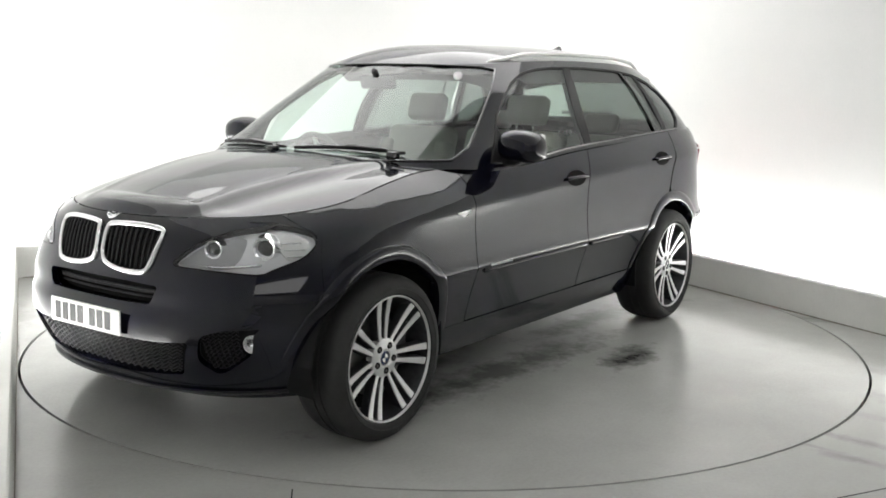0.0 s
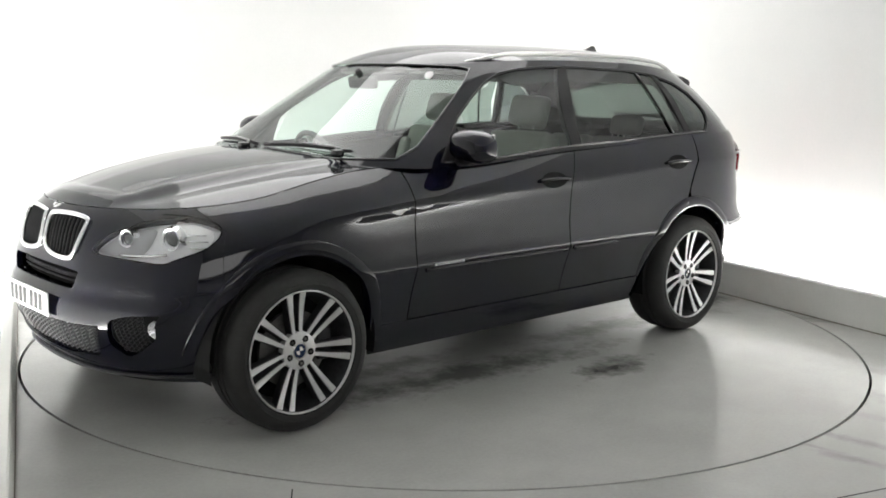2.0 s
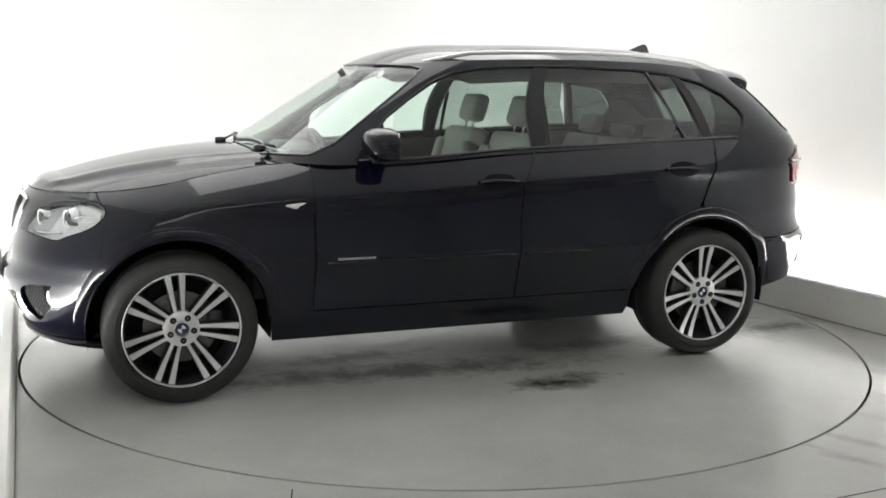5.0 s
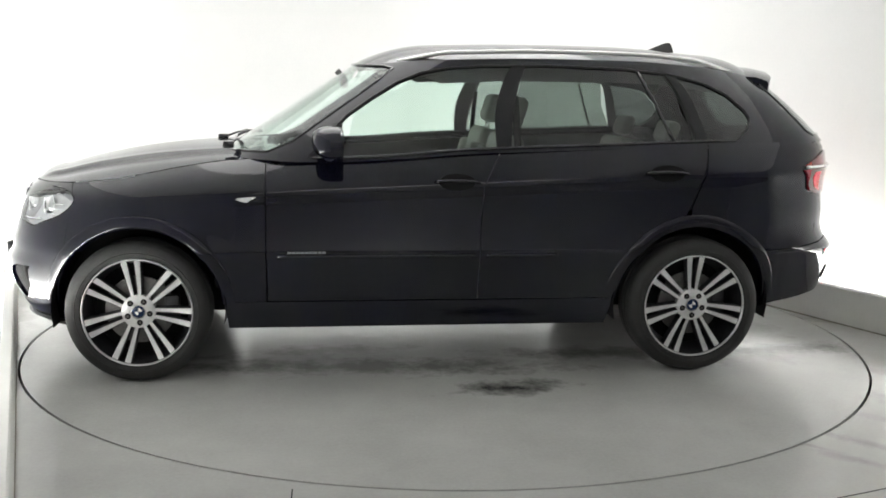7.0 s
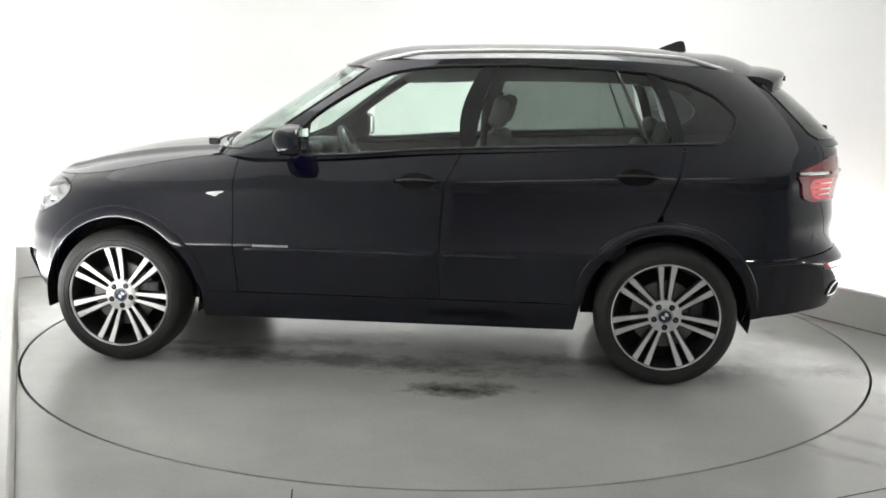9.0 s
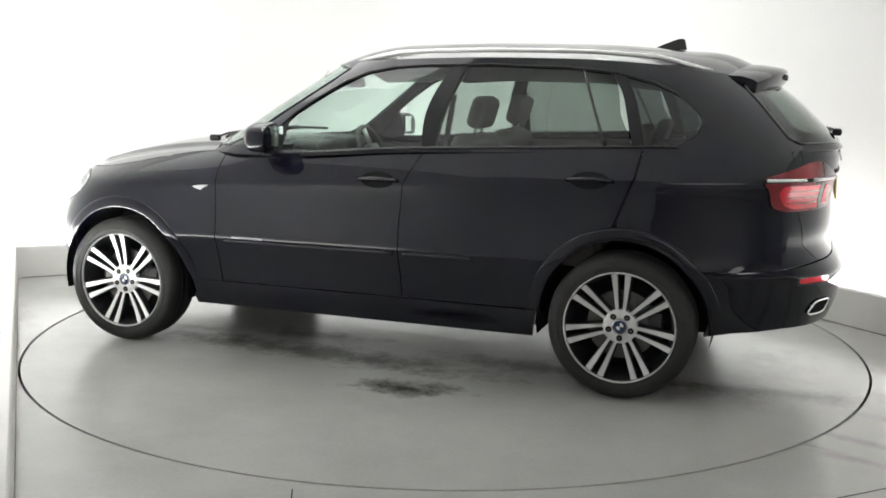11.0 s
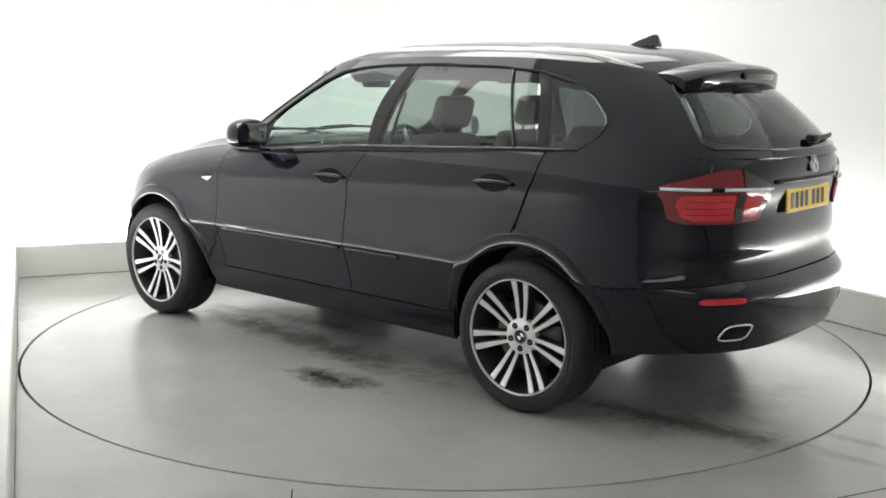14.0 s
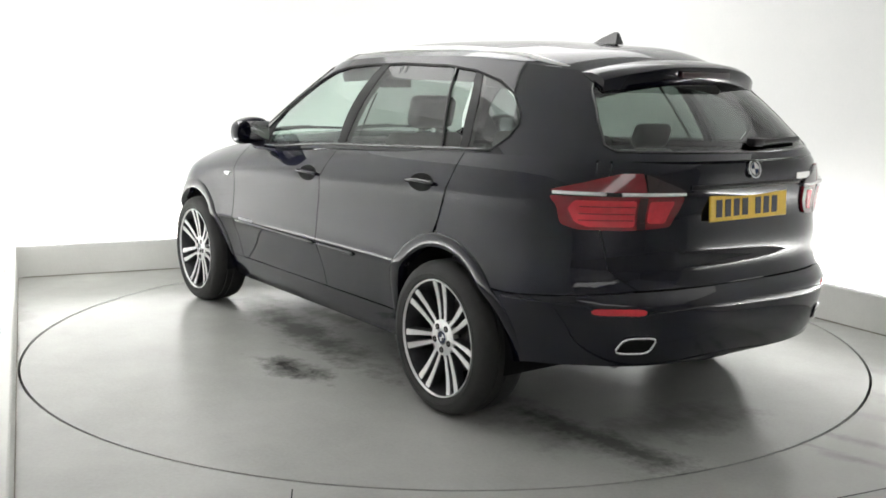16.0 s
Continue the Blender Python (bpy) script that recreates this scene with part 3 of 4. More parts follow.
for k in range(9):
    z = 0.362 + k * 0.0172
    pts = [lower(nose_y(y, z), z, -0.018) for y in np.linspace(-0.44 - 0.07 * k / 9, 0.44 + 0.07 * k / 9, 44)]
    tube("mesh_bar", [q + Vector((0, 0, 0.0062 * (-1) ** i)) for i, q in enumerate(pts)], 0.0034, TRIM, mesh, False, sides=5)
for poly in (FOG, mirrored(FOG)):
    recess = panel("fog_recess", lower, poly, GAP, nose, off=-0.034, depth=0)
    flip_s = 1 if poly is FOG else -1
    for k in range(11):
        z = 0.395 + k * 0.0165
        pts = [lower(flip_s * nose_y(y, z), z, -0.022) for y in np.linspace(0.575, 0.70, 14)]
        tube("mesh_bar", [q + Vector((0, 0, 0.005 * (-1) ** i)) for i, q in enumerate(pts)], 0.0032, TRIM, recess, False, sides=5)
# a lip along the chin
tube("front_lip", [lower(s, 0.30 - 0.02 * (1 - abs(s) / 1.4), 0.006) for s in np.linspace(-1.25, 1.25, 40)], 0.014, TRIM, nose, False, flat=0.5)

for sign, poly in ((1, KIDNEY), (-1, mirrored(KIDNEY))):
    k = panel("kidney_grille", lower, poly, GAP, car, off=-0.035, depth=0, label="chrome-framed grille with black upright slats")
    tube("chrome_frame", [lower(s, z, 0.004) for s, z in poly], 0.0105, CHROME, k, flat=1.2)
    for i in range(10):
        y = sign * (0.046 + i * 0.0295)
        zs = [z for s, z in poly if abs(lower(s, z).y - y) < 0.02]
        z0, z1 = min(zs) + 0.004, max(zs) - 0.004
        pts = [lower(nose_y(y, z), z, -0.008) for z in np.linspace(z0, z1, 7)]
        tube("slat", pts, 0.005, TRIM, k, False, flat=2.0, sides=6)


def ring_lathe(name, profile, m, mat, parent, label="", segs=40, smooth=True):
    """A turned part: profile of (radius, along), about the local z axis of m."""
    n, verts, faces = len(profile), [], []
    for i in range(segs):
        t = 2 * math.pi * i / segs
        verts += [m @ Vector((r * math.cos(t), r * math.sin(t), h)) for r, h in profile]
    for i in range(segs):
        j = (i + 1) % segs
        faces += [(i * n + k, j * n + k, j * n + k + 1, i * n + k + 1) for k in range(n - 1)]
    ob = piece(name, verts, faces, mat, parent, label, smooth=True)
    ob.data.set_sharp_from_angle(angle=radians(45))
    return ob


def facing(p, d, turn=0):
    """A frame at p whose z axis points along d."""
    return Matrix.Translation(p) @ Vector(d).to_track_quat("Z", "Y").to_matrix().to_4x4() @ pose(0, 0, 0, 0, 0, turn)


def badge(p, d, r, parent, name="round_badge"):
    m = facing(p, d)
    ob = ring_lathe(name, [(0, 0.004), (r * 0.62, 0.0045), (r * 0.66, 0.006), (r * 0.95, 0.006), (r, 0.0)], m, GLOSS, parent, "round enamel badge with a chrome edge", 28)
    ring_lathe("badge_rim", [(r * 0.84, 0.005), (r * 0.88, 0.008), (r, 0.008), (r * 1.05, 0.0)], m, CHROME, ob, segs=28)
    ring_lathe("badge_ring", [(r * 0.6, 0.0055), (r * 0.63, 0.008), (r * 0.67, 0.008), (r * 0.69, 0.0055)], m, CHROME, ob, segs=28)
    for q in range(4):
        verts = [m @ Vector((0, 0, 0.0062))] + [m @ Vector((r * 0.6 * math.cos(math.pi / 2 * (q + k / 6)), r * 0.6 * math.sin(math.pi / 2 * (q + k / 6)), 0.0062)) for k in range(7)]
        piece("badge_quarter", verts, [(0, k, k + 1) for k in range(1, 7)], BLUE if q % 2 else WHITE, ob)
    return ob


# headlights
for sign, poly in ((1, HEAD), (-1, mirrored(HEAD))):
    h = panel("headlight", lower, poly, HOUSING, car, off=-0.034, depth=0, label="clear headlight with two round projectors")
    panel("lens", lower, poly, LENS, h, off=0.002, depth=0.0)
    tube("seal", [lower(s, z, -0.002) for s, z in poly], 0.004, GAP, h)
    bezel = [(sign * nose_y(y, z), z) for y, z in ((0.425, 0.815), (0.45, 0.85), (0.51, 0.90), (0.59, 0.935), (0.64, 0.93), (0.655, 0.88), (0.645, 0.83), (0.60, 0.808))]
    panel("lamp_bezel", lower, spline(bezel, 4), BEZEL, h, off=-0.030, depth=0, label="dark grey inner bezel")
    for y, z, r in ((0.55, 0.886, 0.048), (0.718, 0.893, 0.06)):
        p = lower(sign * nose_y(y, z), z, -0.024)
        m = facing(p, (1, sign * 0.45, 0.05))
        lamp = ring_lathe("projector", [(0, 0.012), (r * 0.35, 0.009), (r * 0.55, 0.0)], m, GLOSS, h, "dark glass projector lens", 28)
        ring_lathe("halo_ring", [(r * 0.62, -0.01), (r * 0.62, 0.012), (r * 0.78, 0.016), (r * 0.82, 0.0), (r, -0.02)], m, CHROME, lamp, "bright ring", 32)
    outer = [(sign * at_x(x, z), z) for x, z in ((1.915, 0.955), (1.86, 0.952), (1.815, 0.925), (1.84, 0.872), (1.91, 0.845))]
    panel("indicator", lower, spline(outer, 4), SATIN, h, off=-0.02, depth=0.01, label="pale ribbed turn lamp")
    for k in range(3):
        z = 0.855 + 0.025 * k
        tube("rib", [lower(sign * at_x(x, z), z, -0.012) for x in np.linspace(1.91, 1.845, 6)], 0.003, CHROME, h, False, sides=6)
    lower_lid = [lower(sign * nose_y(y, 0.8), 0.815 + 0.1 * max(0, y - 0.62), -0.02) for y in np.linspace(0.55, 0.74, 8)]
    tube("trim_bar", lower_lid, 0.006, CHROME, h, False)

# fog lights
for sign in (1, -1):
    p = lower(sign * nose_y(0.735, 0.505), 0.505, -0.02)
    m = facing(p, (1, sign * 0.7, 0))
    f = ring_lathe("fog_light", [(0.0, 0.012), (0.024, 0.010), (0.034, 0.004), (0.034, -0.02)], m, LENS, car, "round clear fog light", 28)
    ring_lathe("reflector", [(0.0, -0.015), (0.016, -0.012), (0.03, 0.002), (0.037, 0.006), (0.041, -0.02)], m, CHROME, f, segs=28)


def plate_thing(name, eye, way, mat, parent, w=0.52, h=0.111):
    """A number plate with its characters as plain bars; eye is its middle, way points outwards."""
    m = Matrix.Translation(eye) @ Vector(way).to_track_quat("Z", "Y").to_matrix().to_4x4()
    bm = bmesh.new()
    box(bm, (-w / 2, -h / 2, -0.004), (w / 2, h / 2, 0.004), 0.003, m, 1)
    ob = part(name, bm, mat, parent)
    for k in range(7):
        x = (-0.205 + k * 0.058 + (0.032 if k > 3 else 0)) * w / 0.53 - 0.0
        bm = bmesh.new()
        box(bm, (x - 0.019, -0.037, 0.004), (x + 0.019, 0.037, 0.0055), 0, m)
        part("bar", bm, INK, ob, smooth=False)
    return ob


plate_thing("front_number_plate", lower(0, 0.565, 0.012), (1, 0, 0.02), PLATE_W, nose, 0.475, 0.105)
badge(lower(0, 0.968, 0.0) + Vector((-0.03, 0, 0.012)), (0.5, 0, 1), 0.04, car, "bonnet_badge")

# bonnet: drawn from its rim in to a spine
RISE = smooth_curve((1.0, 1.186), (1.15, 1.183), (1.45, 1.158), (1.8, 1.094), (1.97, 1.048), (2.1, 1.012))


def domed(name, rim, spine, mat, parent, power, rows=16, bump=None, label=""):
    """A dome from a rim (front middle round one side to the back) to a spine, doubled on the other side; power(x) sets how full it is."""
    verts, faces, n = [], [], rows + 1
    both = [(r, c, 1) for r, c in zip(rim, spine)] + [(r, c, -1) for r, c in reversed(list(zip(rim, spine)))]
    for r, c, sign in both:
        for k in range(n):
            t = k / rows
            q = r.lerp(c, t)
            z = r.z + (c.z - r.z) * (1 - (1 - t) ** power(r.x))
            if bump:
                z += bump(q.x, q.y) * ease(0, 0.4, t)
            verts.append((q.x, q.y * sign, z))
    for i in range(len(both) - 1):
        for k in range(rows):
            faces.append((i * n + k, (i + 1) * n + k, (i + 1) * n + k + 1, i * n + k + 1))
    bm = bmesh.new()
    vs = [bm.verts.new(v) for v in verts]
    for f in faces:
        bm.faces.new([vs[i] for i in f])
    bmesh.ops.remove_doubles(bm, verts=bm.verts[:], dist=1e-5)
    return part(name, bm, mat, parent, label, angle=60)


def power_dome(x, y):
    line = 0.33 + (2.15 - x) * 0.2
    return 0.012 * math.exp(-((abs(y) - line) / 0.035) ** 2) + 0.010 * (1 - ease(line - 0.05, line + 0.02, abs(y))) - 0.006 * math.exp(-((abs(y) - line - 0.1) / 0.06) ** 2)


rim, spine = [], []
for s in [float(v) for v in np.concatenate([np.linspace(0, at_x(1.85, 0.97), 26), [at_x(x, BELT(x)) for x in np.linspace(1.8, 0.8, 24)]])]:
    q = lower(s, crown(s) + 0.001)
    x = q.x
    rim.append(q)
    sx = min(2.0, 1.06 + (x - 0.8) * (2.0 - 1.06) / (1.9 - 0.8))
    spine.append(Vector((sx, 0, RISE(sx))))
domed("bonnet", rim, spine, PAINT, car, lambda x: 2.5 - 0.5 * ease(1.75, 2.12, x), 26, power_dome)

# cowl below the windscreen, and wipers
cowl = [upper(up_front(y, 1.155), 1.155, 0.0) for y in np.linspace(-0.78, 0.78, 24)]
verts = [(q.x + 0.03, q.y, 1.16 - 0.05 * abs(q.y) ** 2) for q in cowl] + [(q.x - 0.05, q.y, 1.175 - 0.03 * abs(q.y) ** 2) for q in cowl]
piece("cowl", verts, [(i, i + 1, i + 25, i + 24) for i in range(23)], TRIM, car, smooth=True)
for y0, y1 in ((0.62, -0.02), (-0.08, -0.66)):
    pts = []
    for k in range(9):
        y = y0 + (y1 - y0) * k / 8
        z = 1.185 + 0.014 * math.sin(math.pi * k / 8) + 0.01
        pts.append(upper(up_front(y, z), z, 0.012))
    w = tube("windscreen_wiper", pts, 0.0055, TRIM, car, False, flat=1.6)
    tube("wiper_arm", [pts[0] + Vector((0.07, -0.01, -0.005)), pts[1] + Vector((0.02, 0, 0.012)), pts[4] + Vector((0, 0, 0.012))], 0.007, GLOSS, w, False)
    bm = bmesh.new()
    box(bm, (-0.03, -0.022, -0.02), (0.03, 0.022, 0.018), 0.01, Matrix.Translation(pts[0] + Vector((0.08, -0.01, -0.005))))
    part("wiper_hub", bm, GLOSS, w)

# ---- the sides ----
FR_GAP, B_LOW, B_BELT, C_BELT = 0.818, -0.29, -0.40, -1.53
G = 0.003
WING = on_side([(FR_GAP + G, 0.40)] + [(FR_GAP + G, 0.8)] + belt_line(FR_GAP + G, 1.815, 10, 0.002) + [(1.7695, 0.918), (1.7995, 0.85)] + arc(WX, 38, 170, 0.44, 16) + [(1.02, 0.40)])
F_DOOR = on_side([(FR_GAP - G, 0.405)] + belt_line(FR_GAP - G, B_BELT + G, 12) + [(B_LOW - 0.02 + G, 1.02), (B_LOW + G, 0.8), (B_LOW + G, 0.405)])
R_DOOR = on_side([(B_LOW - G, 0.405), (B_LOW - G, 0.8), (B_LOW - 0.02 - G, 1.02)] + belt_line(B_BELT - G, C_BELT + G, 12) + [(-1.505 + G, 1.10), (-1.425 + G, 0.90)] + arc(-WX, 84, 10, 0.44, 12)[1:] + [(-1.02, 0.405)])
QUART = on_side([(-1.43 - G, 0.895), (-1.51 - G, 1.10)] + belt_line(C_BELT - G, -2.2, 8) + [(-2.22, 1.20), (-2.23, 1.0), (-2.23, 0.694), (-1.95, 0.672)] + [q for q in arc(-WX, 137, 86, 0.44, 8)])
SILL = on_side([(1.035, 0.398), (1.02, 0.25), (-1.00, 0.25), (-1.03, 0.398)])
R_BUMP = on_side([(-1.862, 0.335), (-1.90, 0.5), (-1.895, 0.58), (-1.84, 0.665), (-1.95, 0.666)]) + [(tail_y(0.80, 0.69), 0.69), (tail_y(0.6, 0.705), 0.705), (tail_y(0.3, 0.705), 0.705)]
R_BUMP = R_BUMP + [(WHOLE, 0.705)] + mirrored_tail(R_BUMP)[::-1]
low_tail = [(tail_y(y, 0.4), z) for y, z in ((0.2, 0.39), (0.5, 0.39), (0.75, 0.385), (0.86, 0.36))]
R_BUMP = R_BUMP + mirrored_tail(low_tail)[::-1] + [(WHOLE, 0.39)] + low_tail
for flip in (False, True):
    panel("front_wing", lower, WING, PAINT, car, flip=flip, step=0.021)
    fd = panel("front_door", lower, F_DOOR, PAINT, car, flip=flip, step=0.021)
    rd = panel("rear_door", lower, R_DOOR, PAINT, car, flip=flip, step=0.021)
    panel("rear_quarter", lower, QUART, PAINT, car, flip=flip, step=0.021)
    panel("sill", lower, SILL, PAINT, car, flip=flip)
    sg = -1 if flip else 1
    mir = Vector((1, sg, 1))
    # rolled wheel arch lips
    for cx, a0, a1 in ((WX, 2, 178), (-WX, 3, 177)):
        verts, faces, n = [], [], 36
        prof = [(ARCH - 0.008, -0.05), (ARCH - 0.007, 0.004), (ARCH - 0.002, 0.008), (ARCH + 0.008, 0.0105), (ARCH + 0.035, 0.0105), (ARCH + 0.052, 0.008), (ARCH + 0.058, 0.004), (ARCH + 0.060, -0.004)]
        for k in range(n + 1):
            a = a0 + (a1 - a0) * k / n
            fade = min(1.0, (k + 1) / 4, (n - k + 1) / 4)
            for r, o in prof:
                x, z = cx + r * math.cos(radians(a)), WZ + 0.005 + r * math.sin(radians(a))
                verts.append(lower(at_x(x, z), z, o * (fade if o > 0 else 1)) * mir)
        m = len(prof)
        faces = [(i * m + k, i * m + k + 1, (i + 1) * m + k + 1, (i + 1) * m + k) for i in range(n) for k in range(m - 1)]
        piece("wheel_arch_lip", verts, faces, PAINT, car, smooth=True)
        # the dark well behind
        verts, faces = [], []
        for k in range(25):
            a = radians(-12 + 204 * k / 24)
            for y in (0.915, 0.55):
                verts.append(Vector((cx + 0.435 * math.cos(a), y, WZ + 0.435 * math.sin(a))) * mir)
        faces = [(2 * k, 2 * k + 1, 2 * k + 3, 2 * k + 2) for k in range(24)]
        faces.append(tuple(range(1, 50, 2)))
        piece("wheel_well", verts, faces, GAP, car)
    # rubbing strip along the doors and its lettering block
    for door, x0, x1 in ((fd, 0.76, B_LOW + 0.03), (rd, B_LOW - 0.03, -0.70)):
        tube("door_moulding", [lower(at_x(x, 0.652), 0.652, 0.003) * mir for x in np.linspace(x0, x1, 20)], 0.0085, PAINT, door, False, flat=1.4)
    for k in range(9):
        x = 0.70 - k * 0.022
        z = 0.672
        bm = bmesh.new()
        q = lower(at_x(x, z), z, 0.002) * mir
        box(bm, (-0.0095, -0.0012, -0.0055), (0.0095, 0.0012, 0.0055), 0, Matrix.Translation(q))
        part("bar", bm, LETTER, fd, smooth=False)
    # side repeater on the wing
    rep = spline([(at_x(0.965, 0.945), 0.945), (at_x(0.93, 0.953), 0.953), (at_x(0.865, 0.956), 0.956), (at_x(0.895, 0.94), 0.94), (at_x(0.915, 0.928), 0.928)], 4)
    panel("side_repeater", lower, rep, CLEAR_BAR, car, off=0.006, depth=0.008, step=0.012, flip=flip, label="clear wedge-shaped side lamp")
    # handles
    for door, xm, zm in ((fd, -0.165, 1.032), (rd, -1.29, 1.08)):
        # near-black oval laid on the door: painted shade of the hollow behind the handle
        cup = [(xm + 0.095 * math.cos(t), zm + 0.042 * math.sin(t)) for t in np.linspace(0, 2 * math.pi, 20)[:-1]]
        panel("handle_cup_shade", lower, on_side(cup), GAP, door, off=0.004, depth=0.006, step=0.02, flip=flip)
        pts = [lower(at_x(x, zm), zm, 0.006 + 0.022 * math.sin(math.pi * k / 10)) * mir for k, x in enumerate(np.linspace(xm + 0.115, xm - 0.115, 11))]
        tube("handle", pts, 0.0135, PAINT, door, False, flat=0.75)

rb = panel("rear_bumper", lower, R_BUMP, PAINT, car, step=0.028, depth=0.03)
half_edge = on_side([(-1.90, 0.648), (-2.05, 0.652), (-2.18, 0.656)]) + [(tail_y(y, z), z) for y, z in ((0.83, 0.657), (0.80, 0.655), (0.785, 0.64), (0.778, 0.612), (0.60, 0.610), (0.575, 0.622), (0.5, 0.628), (0.3, 0.636), (0.15, 0.64))]
edge_line = densify(half_edge, 0.03)[:-1]
edge_line = edge_line[:max(range(len(edge_line)), key=lambda i: edge_line[i][0]) + 1]
edge_line = edge_line + [(WHOLE, 0.641)] + [(2 * WHOLE - s, z) for s, z in reversed(edge_line)]
tube("bumper_ledge", [lower(s, z, 0.0) for s, z in edge_line], 0.0045, PAINT, rb, False)
skirt = [(tail_y(0.5, 0.36), 0.34), (tail_y(0.62, 0.43), 0.45), (tail_y(0.4, 0.45), 0.45)]
skirt = skirt + [(2 * WHOLE - s, z) for s, z in reversed(skirt)]
panel("rear_diffuser", lower, skirt, TRIM, rb, off=-0.06, depth=0.02)
for sg in (1, -1):
    def here(y, z):
        s = tail_y(y, z)
        return (s if sg > 0 else 2 * WHOLE - s, z)
    ref = spline([here(0.772, 0.642), here(0.772, 0.620), here(0.69, 0.618), here(0.605, 0.618), here(0.605, 0.642), here(0.69, 0.645)], 3)
    panel("reflector", lower, ref, RED, rb, off=0.004, depth=0.008, step=0.015, label="flat red reflector")
    mouth = []
    for t in np.linspace(0, 2 * math.pi, 37)[:-1]:
        rise = 0.034 * math.copysign(abs(math.sin(t)) ** 0.55, math.sin(t))
        mouth.append(here(0.612 + 0.062 * math.copysign(abs(math.cos(t)) ** 0.5, math.cos(t)) - 0.35 * rise, 0.487 + rise))
    ex = tube("exhaust_tip", [lower(s, z, 0.008) for s, z in mouth], 0.0055, CHROME, car, label="flat oval chrome exhaust tip")
    # flat near-black lid: the shade inside the pipe is put into its colour
    panel("pipe_mouth_shade", lower, mouth, GAP, ex, off=0.003, depth=0.0, step=0.02)

# ---- tailgate ----
gate = [(tail_y(0.60, 0.712), 0.712), (tail_y(0.70, 0.80), 0.80), (tail_y(0.73, 1.0), 1.0), (tail_y(0.70, 1.15), 1.15), (tail_y(0.66, 1.246), 1.246)]
gate = gate + [(WHOLE, 1.25)] + mirrored_tail(gate)[::-1] + [(WHOLE, 0.712)]
tg = panel("tailgate", lower, gate, PAINT, car, step=0.03, label="black tailgate with a wide rear window")
# the strips of the quarter between tailgate and side
for flip in (False, True):
    strip = [(at_x(-2.225, 0.70), 0.695), (at_x(-2.225, 1.0), 1.0), (at_x(-2.21, 1.235), 1.235), (tail_y(0.664, 1.244), 1.244), (tail_y(0.704, 1.15), 1.15), (tail_y(0.734, 1.0), 1.0), (tail_y(0.704, 0.80), 0.80), (tail_y(0.604, 0.712), 0.712)]
    panel("corner_panel", lower, strip, PAINT, car, flip=flip)
LAMP_Z = 1.105
for flip in (False, True):
    def corner(y, z):
        return (tail_y(y, z), z)
    upper_half = soft_poly([(at_x(-2.09, 1.112), 1.112), (at_x(-2.115, 1.124), 1.124), corner(0.77, 1.148), corner(0.71, 1.170), corner(0.65, 1.188), corner(0.575, 1.19), corner(0.568, 1.112)], 0.008)
    inner_half = soft_poly([corner(0.562, 1.112), corner(0.566, 1.188), corner(0.47, 1.148), corner(0.405, 1.122), corner(0.40, 1.112)], 0.008)
    lower_half = soft_poly([(at_x(-2.09, 1.095), 1.095), corner(0.63, 1.098), corner(0.40, 1.098), corner(0.415, 1.04), corner(0.455, 0.968), corner(0.63, 0.957), corner(0.79, 0.96), corner(0.83, 0.98), (at_x(-2.12, 1.06), 1.06)], 0.02)
    tl = panel("tail_light", lower, lower_half, RED_DARK, car, off=0.012, depth=0.02, step=0.02, flip=flip, label="red tail light with a white light bar")
    panel("upper_lens", lower, upper_half, RED_DARK, tl, off=0.012, depth=0.02, step=0.02, flip=flip)
    panel("inner_lens", lower, inner_half, SMOKED, tl, off=0.012, depth=0.02, step=0.02, flip=flip)
    mir = Vector((1, -1 if flip else 1, 1))
    for pts in ([lower(at_x(x, LAMP_Z), LAMP_Z, 0.016) for x in np.linspace(-2.105, -2.27, 8)] + [lower(tail_y(0.735, LAMP_Z), LAMP_Z, 0.016)],
                [lower(tail_y(y, LAMP_Z), LAMP_Z, 0.016) for y in np.linspace(0.66, 0.402, 8)]):
        tube("light_bar", [q * mir for q in pts], 0.0075, CLEAR_BAR, tl, False, flat=1.0)
    # brighter red blocks: light caught in the unlit lamp is put into the colour
    for block in (((0.605, 1.083), (0.800, 1.083), (0.815, 1.05), (0.795, 0.99), (0.76, 0.972), (0.605, 0.972)), ((0.445, 1.080), (0.555, 1.080), (0.555, 0.985), (0.478, 0.985))):
        panel("painted_lit_chamber", lower, soft_poly([corner(y, z) for y, z in block], 0.015), RED, tl, off=0.0145, depth=0.006, step=0.02, flip=flip, label="lamp chamber in brighter red, its caught light put into the colour")
    for z in (1.058, 1.028, 1.0):
        tube("chamber_rib", [lower(tail_y(y, z), z, 0.0148) * mir for y in np.linspace(0.785, 0.61, 8)], 0.0022, RED_DARK, tl, False, sides=5)
    panel("lamp_divider", lower, [corner(0.563, 0.962), corner(0.563, 1.094), corner(0.597, 1.094), corner(0.597, 0.962)], SMOKED, tl, off=0.0142, depth=0.0, step=0.03, flip=flip)
tube("tailgate_grip", [lower(tail_y(y, 1.128), 1.128, 0.003) for y in np.linspace(0.36, 0.001, 14)] + [lower(tail_y(y, 1.128), 1.128, 0.003) for y in np.linspace(-0.001, -0.36, 14)], 0.008, TRIM, tg, False, flat=1.3)
plate_thing("rear_number_plate", lower(WHOLE, 1.037, 0.010), (-1, 0, 0.05), YELLOW, tg)
badge(lower(WHOLE, 1.195, 0.003), (-1, 0, 0.25), 0.041, tg)
